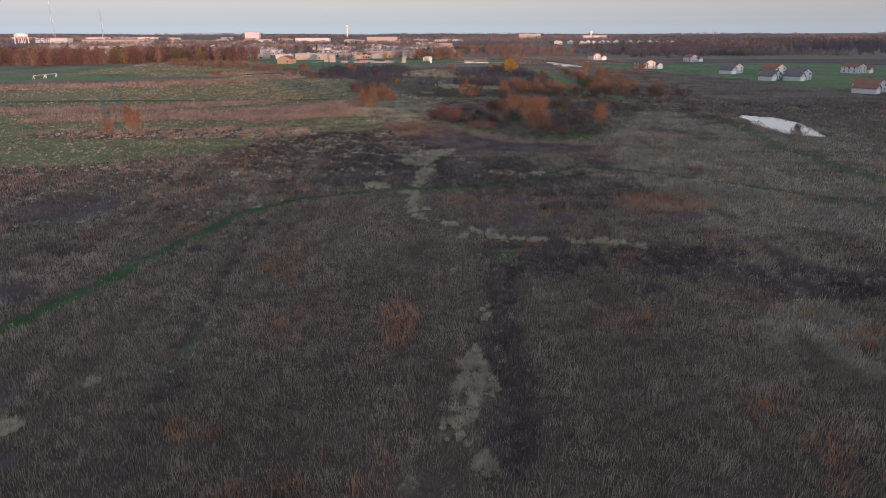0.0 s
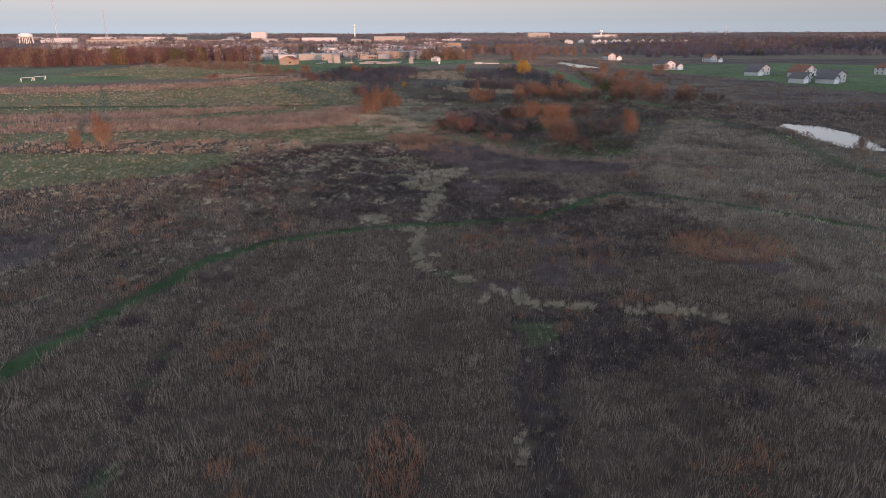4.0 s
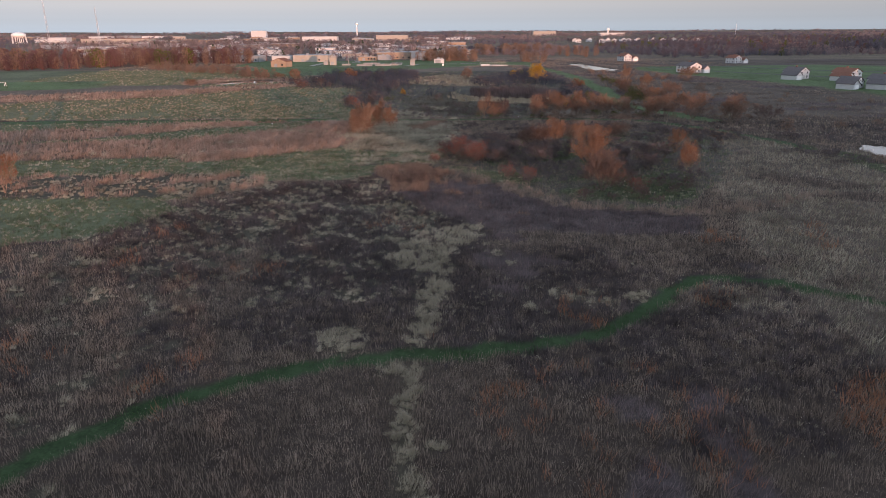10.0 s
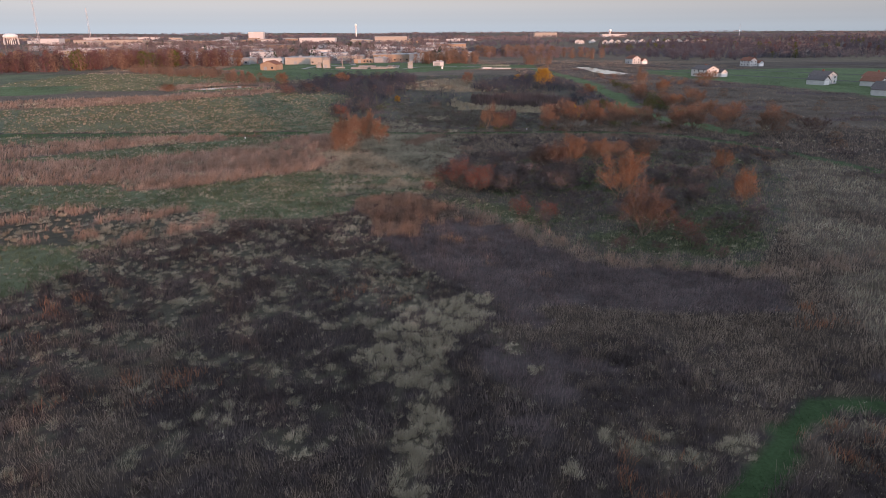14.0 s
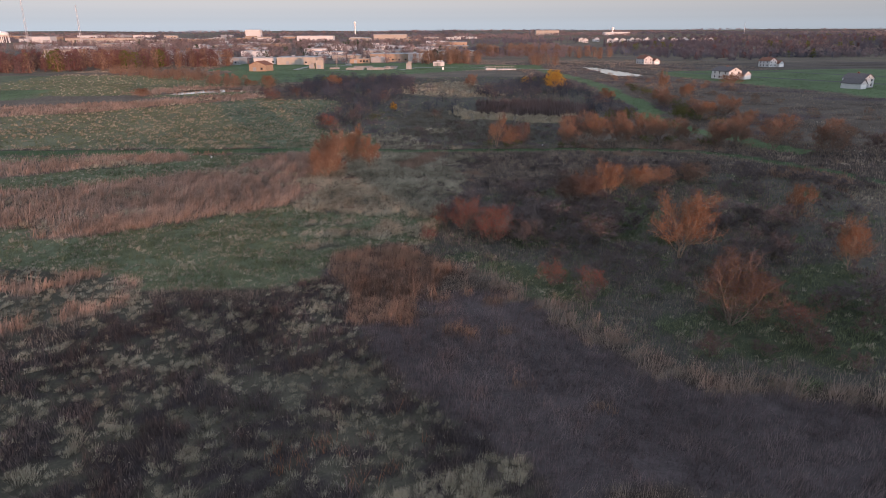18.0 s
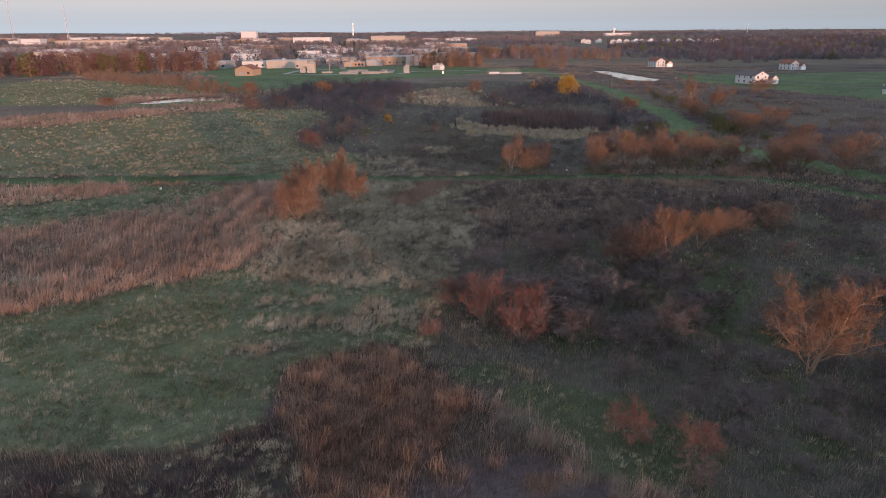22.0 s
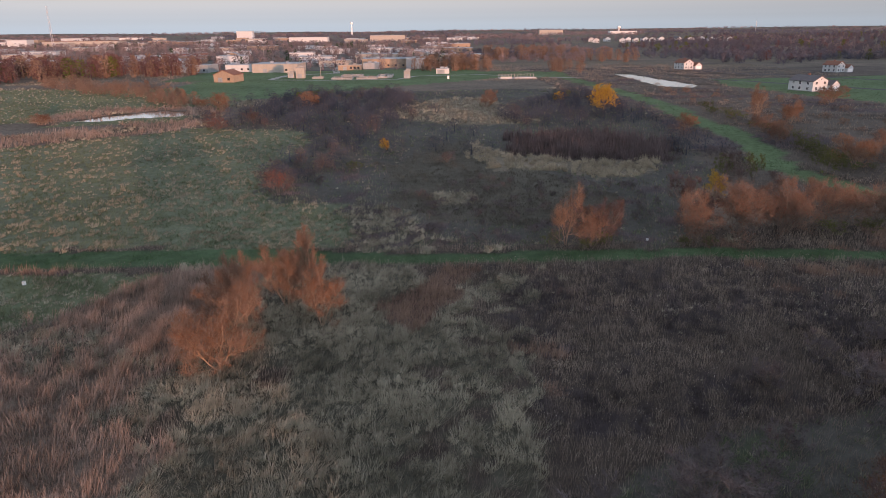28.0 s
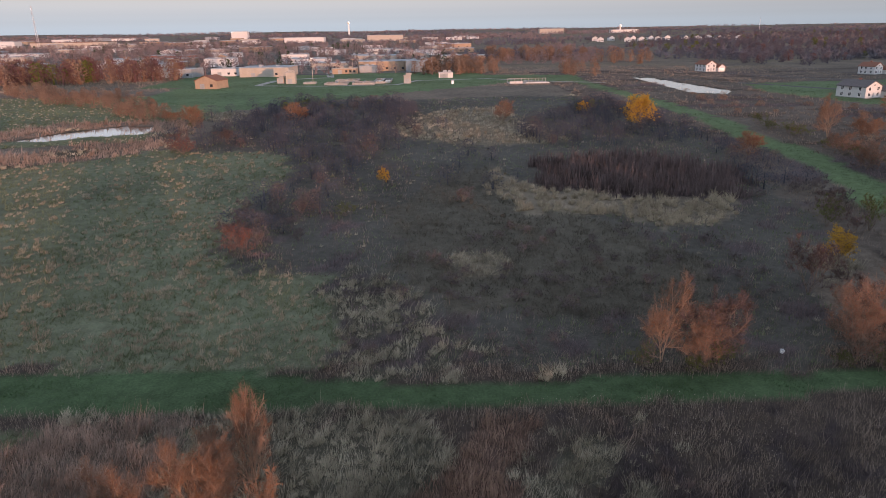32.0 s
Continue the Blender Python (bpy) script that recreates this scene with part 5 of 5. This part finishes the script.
def window_part(parent, x, z, face_y, w=1.1, h=1.35, side=False):
    """A framed window on a wall: on the face y = face_y, or with side on the face x = face_y."""
    def turned(d):
        x0, x1, y0, y1, z0, z1 = d
        return (y0, y1, x0, x1, z0, z1) if side else d
    f = 0.09
    sgn = 1 if face_y > 0 else -1
    deep = sorted((face_y - sgn * 0.02, face_y + sgn * 0.06))
    fr = part("window", boxes(*[turned(d) for d in ((x - w / 2 - f, x + w / 2 + f, *deep, z - f, z), (x - w / 2 - f, x + w / 2 + f, *deep, z + h, z + h + f), (x - w / 2 - f, x - w / 2, *deep, z, z + h), (x + w / 2, x + w / 2 + f, *deep, z, z + h), (x - 0.03, x + 0.03, *deep, z, z + h))]), TRIM, parent)
    gl = sorted((face_y - sgn * 0.01, face_y + sgn * 0.025))
    part("pane", boxes(turned((x - w / 2, x + w / 2, *gl, z, z + h))), m_glass, fr)


def house(x, y, turn, width, deep, label, wing=1, roof=ROOF_DARK, eave=4.9, rise=2.3):
    """A two-storey house with its gable to the front and a garage beside it."""
    root = new("house")
    root.matrix_world = pose(x, y, float(ground_z(x, y)) - 0.1, 0, 0, turn)
    hw, hd = width / 2, deep / 2
    part("wall", prism([(-hw, 0), (hw, 0), (hw, eave), (0, eave + rise), (-hw, eave)], -hd, hd), WHITE_SIDING, root, "white clapboard wall")
    part("roof", gable_roof(hw, -hd, hd, eave + 0.05, eave + rise + 0.05), roof, root)
    part("foundation", boxes((-hw - 0.05, hw + 0.05, -hd - 0.05, hd + 0.05, 0, 0.45)), CONCRETE, root)
    part("chimney", boxes((0.8, 1.7, 0.5, 1.4, eave + rise * 0.5, eave + rise + 0.9)), BRICK_RED, root)
    for zz in (0.95, 3.35):
        for xx in (-hw * 0.55, hw * 0.55):
            window_part(root, xx, zz, -hd, 1.5, 1.35)
        for yy in (-hd * 0.6, hd * 0.05, hd * 0.6):
            window_part(root, yy, zz, -hw, 1.1, 1.35, True)
    window_part(root, 0, eave + 0.35, -hd, 0.9, 0.9)
    part("door", boxes((-0.5, 0.5, -hd - 0.05, -hd + 0.02, 0.3, 2.4)), GREY_METAL, root)
    gx0 = wing * (hw + 3.2)
    bm = prism([(-3.2, 0), (3.2, 0), (3.2, 2.9), (0, 4.9), (-3.2, 2.9)], -hd - 2.0, hd - 3)
    bmesh.ops.translate(bm, verts=bm.verts, vec=(gx0, 0, 0))
    part("garage_wall", bm, WHITE_SIDING, root)
    bm = gable_roof(3.2, -hd - 2.0, hd - 3, 2.95, 4.95)
    bmesh.ops.translate(bm, verts=bm.verts, vec=(gx0, 0, 0))
    part("garage_roof", bm, roof, root)
    gd = part("garage_door", boxes((gx0 - 2.4, gx0 + 2.4, -hd - 2.06, -hd - 1.98, 0.1, 2.4)), TRIM, root)
    for k in range(4):
        part("panel", boxes((gx0 - 2.3, gx0 + 2.3, -hd - 2.09, -hd - 2.06, 0.2 + k * 0.55, 0.62 + k * 0.55)), TRIM, gd)
    return tagged(root, label, "house", "houses by the lane")


house(179, 566, 26, 11, 13, "white two-storey house with a dark roof, gable sunlit", 1)
house(180, 738, 24, 9, 10, "small white two-storey house far across the field", 1, ROOF_RUST)
house(268, 698, 28, 9, 10, "white house with red-brown roof and porch", 1, ROOF_RUST)
house(226, 509, 32, 11, 11, "white house with a low dark wing on lawn", -1, ROOF_DARK)
house(251, 497, 30, 12, 12, "white house with orange-lit roof edge", -1, ROOF_RUST)
house(241, 446, 34, 12, 12, "large white house with several garage gables", -1, ROOF_DARK)
house(224, 448, 34, 9, 10, "white house with a dark hipped garage side", -1, ROOF_DARK, 3.4, 2.6)
house(315, 505, 30, 12, 12, "white house at the end of the lane", 1, ROOF_RUST)
house(247, 382, 36, 13, 13, "large white house with a rust-brown roof", -1, ROOF_RUST)


def hall(name, x, y, w, d, h, label, wall=CREAM, roof=ROOF_PALE, turn=0.0, doors=2, panes=4, pitched=0.0, category="building"):
    """A low commercial building with a flat or shallow roof, doors and windows on the front."""
    root = new(name)
    root.matrix_world = pose(x, y, float(ground_z(x, y)) - 0.2, 0, 0, turn)
    hw, hd = w / 2, d / 2
    if pitched:
        part("wall", prism([(-hw, 0), (hw, 0), (hw, h), (0, h + pitched), (-hw, h)], -hd, hd), wall, root)
        part("roof", gable_roof(hw, -hd, hd, h + 0.03, h + pitched + 0.03, 0.4, 0.25), roof, root)
    else:
        part("wall", boxes((-hw, hw, -hd, hd, 0, h)), wall, root)
        part("roof", boxes((-hw - 0.15, hw + 0.15, -hd - 0.15, hd + 0.15, h, h + 0.35), (-hw * 0.4, -hw * 0.4 + 2.5, -1, 1.5, h + 0.35, h + 1.5), (hw * 0.3, hw * 0.3 + 2, 0, 2, h + 0.35, h + 1.3)), roof, root)
    for k in range(doors):
        xx = -hw + w * (k + 0.5) / max(doors, 1) * 0.5 + 1
        part("door", boxes((xx - 1.4, xx + 1.4, -hd - 0.06, -hd + 0.02, 0.2, 3.0)), GREY_METAL, root)
    for k in range(panes):
        xx = w * (k + 0.5) / max(panes, 1) * 0.5
        if xx < hw - 1:
            part("window", boxes((xx - 0.8, xx + 0.8, -hd - 0.05, -hd + 0.02, 1.4, 2.8)), m_glass, root)
    return tagged(root, label, category)


hall("pump_house", -130.7, 659.6, 13.5, 12, 4.6, "small tan pump house with a rust gable roof", TAN_WALL, ROOF_RUST, -14, 1, 1, 2.6)
hall("warehouse", -120.6, 756.4, 34, 26, 6.2, "long cream warehouse with a pale blue-grey roof", CREAM, ROOF_PALE, -3, 1, 1)
hall("warehouse", -151.3, 763.9, 20, 14, 5.2, "small white warehouse beside a lawn", WHITE_SIDING, ROOF_PALE, -4, 1, 2)
hall("warehouse", -195.1, 894.3, 26, 20, 7, "white warehouse with a flat roof", WHITE_SIDING, ROOF_PALE, 5, 2, 2)
hall("warehouse", -189.5, 759.2, 38, 18, 5.6, "long low grey warehouse behind trees", GREY_METAL, ROOF_PALE, -8, 3, 3)
hall("office", -68.4, 764.8, 17, 9, 3.8, "small tan brick office with square windows", TAN_WALL, CREAM, -2, 1, 3)
hall("garage_hall", -52.6, 777.9, 13, 10, 4.5, "grey metal garage beside the office", GREY_METAL, ROOF_PALE, 0, 2, 0)
hall("works_tower", -90.8, 683.8, 5.5, 5, 6.6, "square cream concrete works tower", CREAM, CONCRETE, 0, 1, 0)
hall("pump_hut", -97.3, 685.7, 4, 4, 3, "small cream hut beside the works tower", CREAM, CONCRETE, 0, 1, 0)
hall("pump_hut", -20.9, 670.8, 4, 4, 4.6, "narrow concrete hut beside the basins", CONCRETE, CONCRETE, 0, 1, 0)
hall("green_hall", -17.2, 780.7, 16, 20, 7.8, "grey-green metal hall with a pale roof", GREY_METAL, ROOF_PALE, 0, 2, 1)
hall("warehouse", -43.3, 801.2, 36, 24, 7, "wide brown hall behind a row of trees", TAN_WALL, ROOF_PALE, 0, 2, 3)
hall("warehouse", -136.4, 936.2, 24, 20, 8, "pale green-roofed warehouse in the town", WHITE_SIDING, ROOF_PALE, 3, 2, 1)
hall("long_store", -300, 1900, 90, 40, 12, "long white store building far in town", WHITE_SIDING, ROOF_PALE, 2, 3, 4)
hall("hotel", -556, 2290, 46, 22, 24, "tall white block on the skyline", WHITE_SIDING, ROOF_PALE, 0, 1, 3)
hall("long_store", -113, 1900, 82, 40, 14, "long white building standing over the treetops", CREAM, ROOF_PALE, 2, 2, 4)
hall("school", 395, 2600, 80, 30, 16, "cream building far behind the woods", CREAM, ROOF_PALE, 0, 2, 4)
hall("mall", -734, 1700, 150, 50, 10, "wide pinkish shopping hall far off", CREAM, ROOF_RUST, 4, 4, 5)
hall("mall", -880, 1720, 40, 30, 13, "white shop block beside the shopping hall", WHITE_SIDING, ROOF_PALE, 4, 2, 3)
hall("white_shelter", 2.3, 709.9, 9, 4, 3.4, "small white shelter with posts by the lawn", WHITE_SIDING, ROOF_PALE, 0, 2, 0)
hall("store", 640, 2600, 90, 30, 10, "long pale building under a tower", WHITE_SIDING, ROOF_PALE, 0, 2, 3)
r = np.random.default_rng(77)
taken = [(-129.9, 659.6, 20), (-120.6, 756.4, 30), (-151.3, 763.9, 18), (-195.1, 894.3, 24), (-189.5, 759.2, 28), (-68.4, 764.8, 16), (-17.2, 780.7, 20), (-43.3, 801.2, 28), (-136.4, 936.2, 20)]
LOOKS = [(WHITE_SIDING, ROOF_PALE, "white flat-roofed building in the town"), (CREAM, ROOF_PALE, "cream flat-roofed shop in the town"), (GREY_METAL, ROOF_PALE, "grey metal-clad workshop in the town"),
         (TAN_WALL, ROOF_PALE, "tan brick building in the town"), (WHITE_SIDING, ROOF_DARK, "white building with a dark roof in the town"), (BRICK_RED, ROOF_PALE, "red brick building in the town")]
for _ in range(900):
    y = 820 * (2400 / 820) ** r.uniform(0, 1)
    x = (y - 270) * r.uniform(-0.66, 0.06)
    w = r.uniform(18, 44) * (1 + (y - 800) / 3000)
    if (x < -250 and y < 860) or any(math.dist((x, y), q[:2]) < q[2] + w * 0.62 for q in taken):
        continue
    taken.append((x, y, w * 0.62))
    wall, roof, text = LOOKS[int(r.choice(6, p=[0.34, 0.24, 0.14, 0.12, 0.1, 0.06]))]
    small = w < 24
    hall("town_building", x, y, w, w * r.uniform(0.5, 0.8), r.uniform(3.6, 6.0) + (y - 800) / 600, text, wall, roof, r.uniform(-12, 12), 1 if small else 2, 2, r.uniform(2, 3.5) if small and r.uniform() < 0.6 else 0.0)
    if len(taken) > 88:
        break
for k in range(16):
    x, y = 120 + 34 * (k % 8) + r.uniform(-8, 8), 1500 + 60 * (k // 8) + r.uniform(-15, 15)
    hall("far_house", x + 180, y, 11, 10, 5.5, "white gabled house in a far estate", WHITE_SIDING, ROOF_DARK, r.uniform(-30, 30), 1, 2, 3.0, "house")

# the works in front of the town: basins, drives
basin_mesh_label = "round-cornered concrete settling basin with low walls"
for x, y, w, d in ((-61.9, 670.8, 13, 12), (-46.1, 672.6, 13, 14), (-58.2, 693.1, 14, 12), (-35.9, 685.7, 10, 26), (-78.7, 678.2, 7, 6)):
    root = new("settling_basin")
    root.location = (x, y, float(ground_z(x, y)))
    t = 0.4
    part("wall", boxes((-w / 2, w / 2, -d / 2, -d / 2 + t, -0.2, 1.1), (-w / 2, w / 2, d / 2 - t, d / 2, -0.2, 1.1), (-w / 2, -w / 2 + t, -d / 2 + t, d / 2 - t, -0.2, 1.1), (w / 2 - t, w / 2, -d / 2 + t, d / 2 - t, -0.2, 1.1)), CONCRETE, root)
    part("water", boxes((-w / 2 + t, w / 2 - t, -d / 2 + t, d / 2 - t, -0.1, 0.6)), m_water, root)
    part("walkway", boxes((-0.6, 0.6, -d / 2, d / 2, 1.1, 1.25)), CONCRETE, root)
    tagged(root, basin_mesh_label, "basin", "settling basins")


def strip(name, line, wide, material, label, category, lift=0.06):
    """A paved strip along a line on the ground."""
    pts = []
    for (x0, y0), (x1, y1) in zip(line, line[1:]):
        k = max(1, int(math.dist((x0, y0), (x1, y1)) / 12))
        pts += [(x0 + (x1 - x0) * q / k, y0 + (y1 - y0) * q / k) for q in range(k)]
    pts = np.array(pts + [line[-1]])
    d = np.gradient(pts, axis=0)
    d /= np.linalg.norm(d, axis=1)[:, None]
    side = np.c_[-d[:, 1], d[:, 0]] * wide / 2
    v = np.concatenate([pts + side, pts - side])
    z = ground_z(v[:, 0], v[:, 1]) + lift
    k = len(pts)
    f = [(i, i + k, i + k + 1, i + 1) for i in range(k - 1)]
    return tagged(new(name, mesh_of(name, np.c_[v, z], f, material)), label, category, kind="structure")


strip("drive_1", [(-107.6, 670.8), (-104.8, 712.7), (-73.1, 726.6), (-79.6, 763.9), (-95, 1000), (-100, 1300)], 5, CONCRETE, "pale concrete drive leading up into the town", "road")
strip("drive_2", [(-107.6, 668.9), (-71.2, 659.6), (-26.5, 661.5), (-15.4, 689.4), (27.5, 695), (55.4, 670.8), (90.4, 652.4)], 3.2, CONCRETE, "pale concrete drive round the basins", "road", 0.09)
strip("street_1", [(-78.7, 754.6), (-242.6, 819.8), (-620, 1150)], 9, ASPHALT, "grey asphalt street between the warehouses", "road", 0.12)
strip("street_2", [(140, 666.5), (200.2, 593.9), (284.5, 486.8), (426.9, 391.1)], 7, ASPHALT, "grey asphalt lane past the houses", "road")
strip("street_3", [(174.3, 734.6), (284.2, 590.3), (413.8, 521.1)], 6, ASPHALT, "grey asphalt side lane on the lawn", "road", 0.09)

# timber ruin of a deck on the far lawn
root = new("timber_deck")
root.location = (48, 659.6, float(ground_z(48, 659.6)))
for k in range(12):
    part("post", boxes((-11 + k * 2, -10.75 + k * 2, 7, 7.25, 0, 2.2)), CREAM, root)
part("rail", boxes((-11, 11.3, 7.0, 7.2, 1.9, 2.1)), CREAM, root)
part("slab", boxes((-11.5, 11.5, -6, 7.5, 0, 0.25)), CONCRETE, root)
part("wall", boxes((-11, -4, -6.2, -5.8, 0.25, 1.4), (-2, 11, -6.2, -5.8, 0.25, 0.9)), WHITE_SIDING, root)
tagged(root, "pale timber deck with open posts on a lawn", "deck")

# ---- towers, masts, poles, small things ----
def lattice_mast(x, y, top, base, label):
    root = new("radio_mast")
    z0 = float(ground_z(x, y))
    root.location = (x, y, z0)
    rad = base / 2
    corners = [(rad * math.cos(a), rad * math.sin(a)) for a in (0.5, 2.594, 4.689)]
    for cx, cy in corners:
        v, f = tube([(cx, cy, 0), (cx * 0.6, cy * 0.6, (top - z0) * 0.5), (cx * 0.35, cy * 0.35, top - z0)], 0.28, 0.16, 5)
        o = new("leg", mesh_of("leg", v, f, STEEL))
        o.parent = root
    v, f, off = [], [], 0
    for k in range(26):
        for c in range(3):
            t0, t1 = k / 26, (k + 1) / 26
            s0, s1 = 1 - 0.65 * t0, 1 - 0.65 * t1
            a, b2 = corners[c], corners[(c + 1) % 3]
            tv, tf = tube([(a[0] * s0, a[1] * s0, t0 * (top - z0)), (b2[0] * s1, b2[1] * s1, t1 * (top - z0))], 0.12, 0.12, 3)
            v.append(tv), f.append(tf + off)
            off += len(tv)
    o = new("bracing", mesh_of("bracing", np.concatenate(v), np.concatenate(f), STEEL))
    o.parent = root
    return tagged(root, label, "mast")


lattice_mast(-702, 1350, 87, 4.6, "tall thin lattice radio mast over the wood")
lattice_mast(-611, 1350, 71, 4.6, "lattice radio mast with a small head")
lattice_mast(1050, 2500, 42, 3.0, "thin far mast above the woods")


def lathe(profile, sides=20):
    v, f = [], []
    for rad, z in profile:
        v += [(rad * math.cos(6.2832 * k / sides), rad * math.sin(6.2832 * k / sides), z) for k in range(sides)]
    for k in range(len(profile) - 1):
        for q in range(sides):
            a, b2 = k * sides + q, k * sides + (q + 1) % sides
            f.append((a, b2, b2 + sides, a + sides))
    return v, f


root = new("water_tower")
root.location = (-969, 1710, float(ground_z(-969, 1710)))
zt = 28.5 - root.location.z
o = new("tank", mesh_of("tank", *lathe([(0.1, zt), (9, zt - 1.2), (14.5, zt - 4.0), (15.5, zt - 7.5), (13, zt - 10), (6, zt - 11.5), (0.1, zt - 12)], 28), TRIM, smooth=True))
o.parent = root
for k in range(8):
    a = k * math.pi / 4
    v, f = tube([(15.5 * math.cos(a), 15.5 * math.sin(a), 0), (14.2 * math.cos(a), 14.2 * math.sin(a), zt - 7)], 0.8, 0.7, 6)
    o = new("leg", mesh_of("leg", v, f, TRIM))
    o.parent = root
v, f = tube([(0, 0, 0), (0, 0, zt - 11)], 1.4, 1.2, 8)
o = new("riser", mesh_of("riser", v, f, TRIM))
o.parent = root
tagged(root, "white many-legged water tower on the skyline", "water tower")
for x, y, top in ((625, 2590, 31), (-325, 2990, 56)):
    root = new("water_tower")
    z0 = float(ground_z(x, y))
    root.location = (x, y, z0)
    o = new("stem", mesh_of("stem", *lathe([(4, 0), (2.6, 4), (2.4, top - z0 - 9)], 14), TRIM, smooth=True))
    o.parent = root
    zt = top - z0
    o = new("bulb", mesh_of("bulb", *lathe([(2.4, zt - 10), (5.0, zt - 8), (5.6, zt - 5), (4.2, zt - 1.5), (0.1, zt)], 16), TRIM, smooth=True))
    o.parent = root
    tagged(root, "slender white water tower with a bulb top", "water tower")


def pole(name, x, y, h, label, arm=0.0):
    root = new(name)
    root.location = (x, y, float(ground_z(x, y)))
    v, f = tube([(0, 0, 0), (0, 0, h / 2), (0, 0, h)], 0.2, 0.12, 7)
    o = new("pole", mesh_of("pole", v, f, CREAM))
    o.parent = root
    if arm:
        part("crossarm", boxes((-arm, arm, -0.1, 0.1, h - 0.9, h - 0.6)), TAN_WALL, root)
    else:
        part("lamp_head", boxes((-0.7, 0.7, -0.3, 0.3, h - 0.2, h + 0.35)), TRIM, root)
    return tagged(root, label, "pole")


pole("lamp_post", -76.6, 676.4, 14.5, "tall pale lamp post at the works")
pole("utility_pole", -61.9, 754.6, 11, "wooden utility pole with a crossarm beside the drive", 1.2)
r = np.random.default_rng(12)
for k in range(14):
    pole("utility_pole", -700 + k * 52, 1180 - k * 22 + r.uniform(-6, 6), 11.5, "wooden utility pole with a crossarm along a street", 1.3)


def goal(x, y, turn):
    root = new("soccer_goal")
    root.matrix_world = pose(x, y, float(ground_z(x, y)), 0, 0, turn)
    for n_, a, b2 in (("post", (-3.66, 0, 0), (-3.66, 0, 2.44)), ("post", (3.66, 0, 0), (3.66, 0, 2.44)), ("crossbar", (-3.66, 0, 2.44), (3.66, 0, 2.44)), ("stay", (-3.66, 0, 2.44), (-3.66, 2.0, 0)), ("stay", (3.66, 0, 2.44), (3.66, 2.0, 0))):
        v, f = tube([a, b2], 0.14, 0.14, 6)
        o = new(n_, mesh_of(n_, v, f, TRIM))
        o.parent = root
    tagged(root, "white soccer goal on a green pitch", "goal", "soccer goals")


goal(-253.3, 462.5, 62)
goal(-249.9, 470.8, 62)

for x, y, s in ((30.0, 336.8, 0.33), (-60.5, 321.5, 0.36), (5.1, 661.5, 1.3)):
    root = new("utility_box")
    root.location = (x, y, float(ground_z(x, y)))
    part("cabinet", boxes((-s / 2, s / 2, -s / 2, s / 2, 0, s * 1.3)), TRIM, root)
    part("lid", boxes((-s * 0.56, s * 0.56, -s * 0.56, s * 0.56, s * 1.3, s * 1.42)), STEEL, root)
    tagged(root, "small white utility box standing in the grass", "utility box")
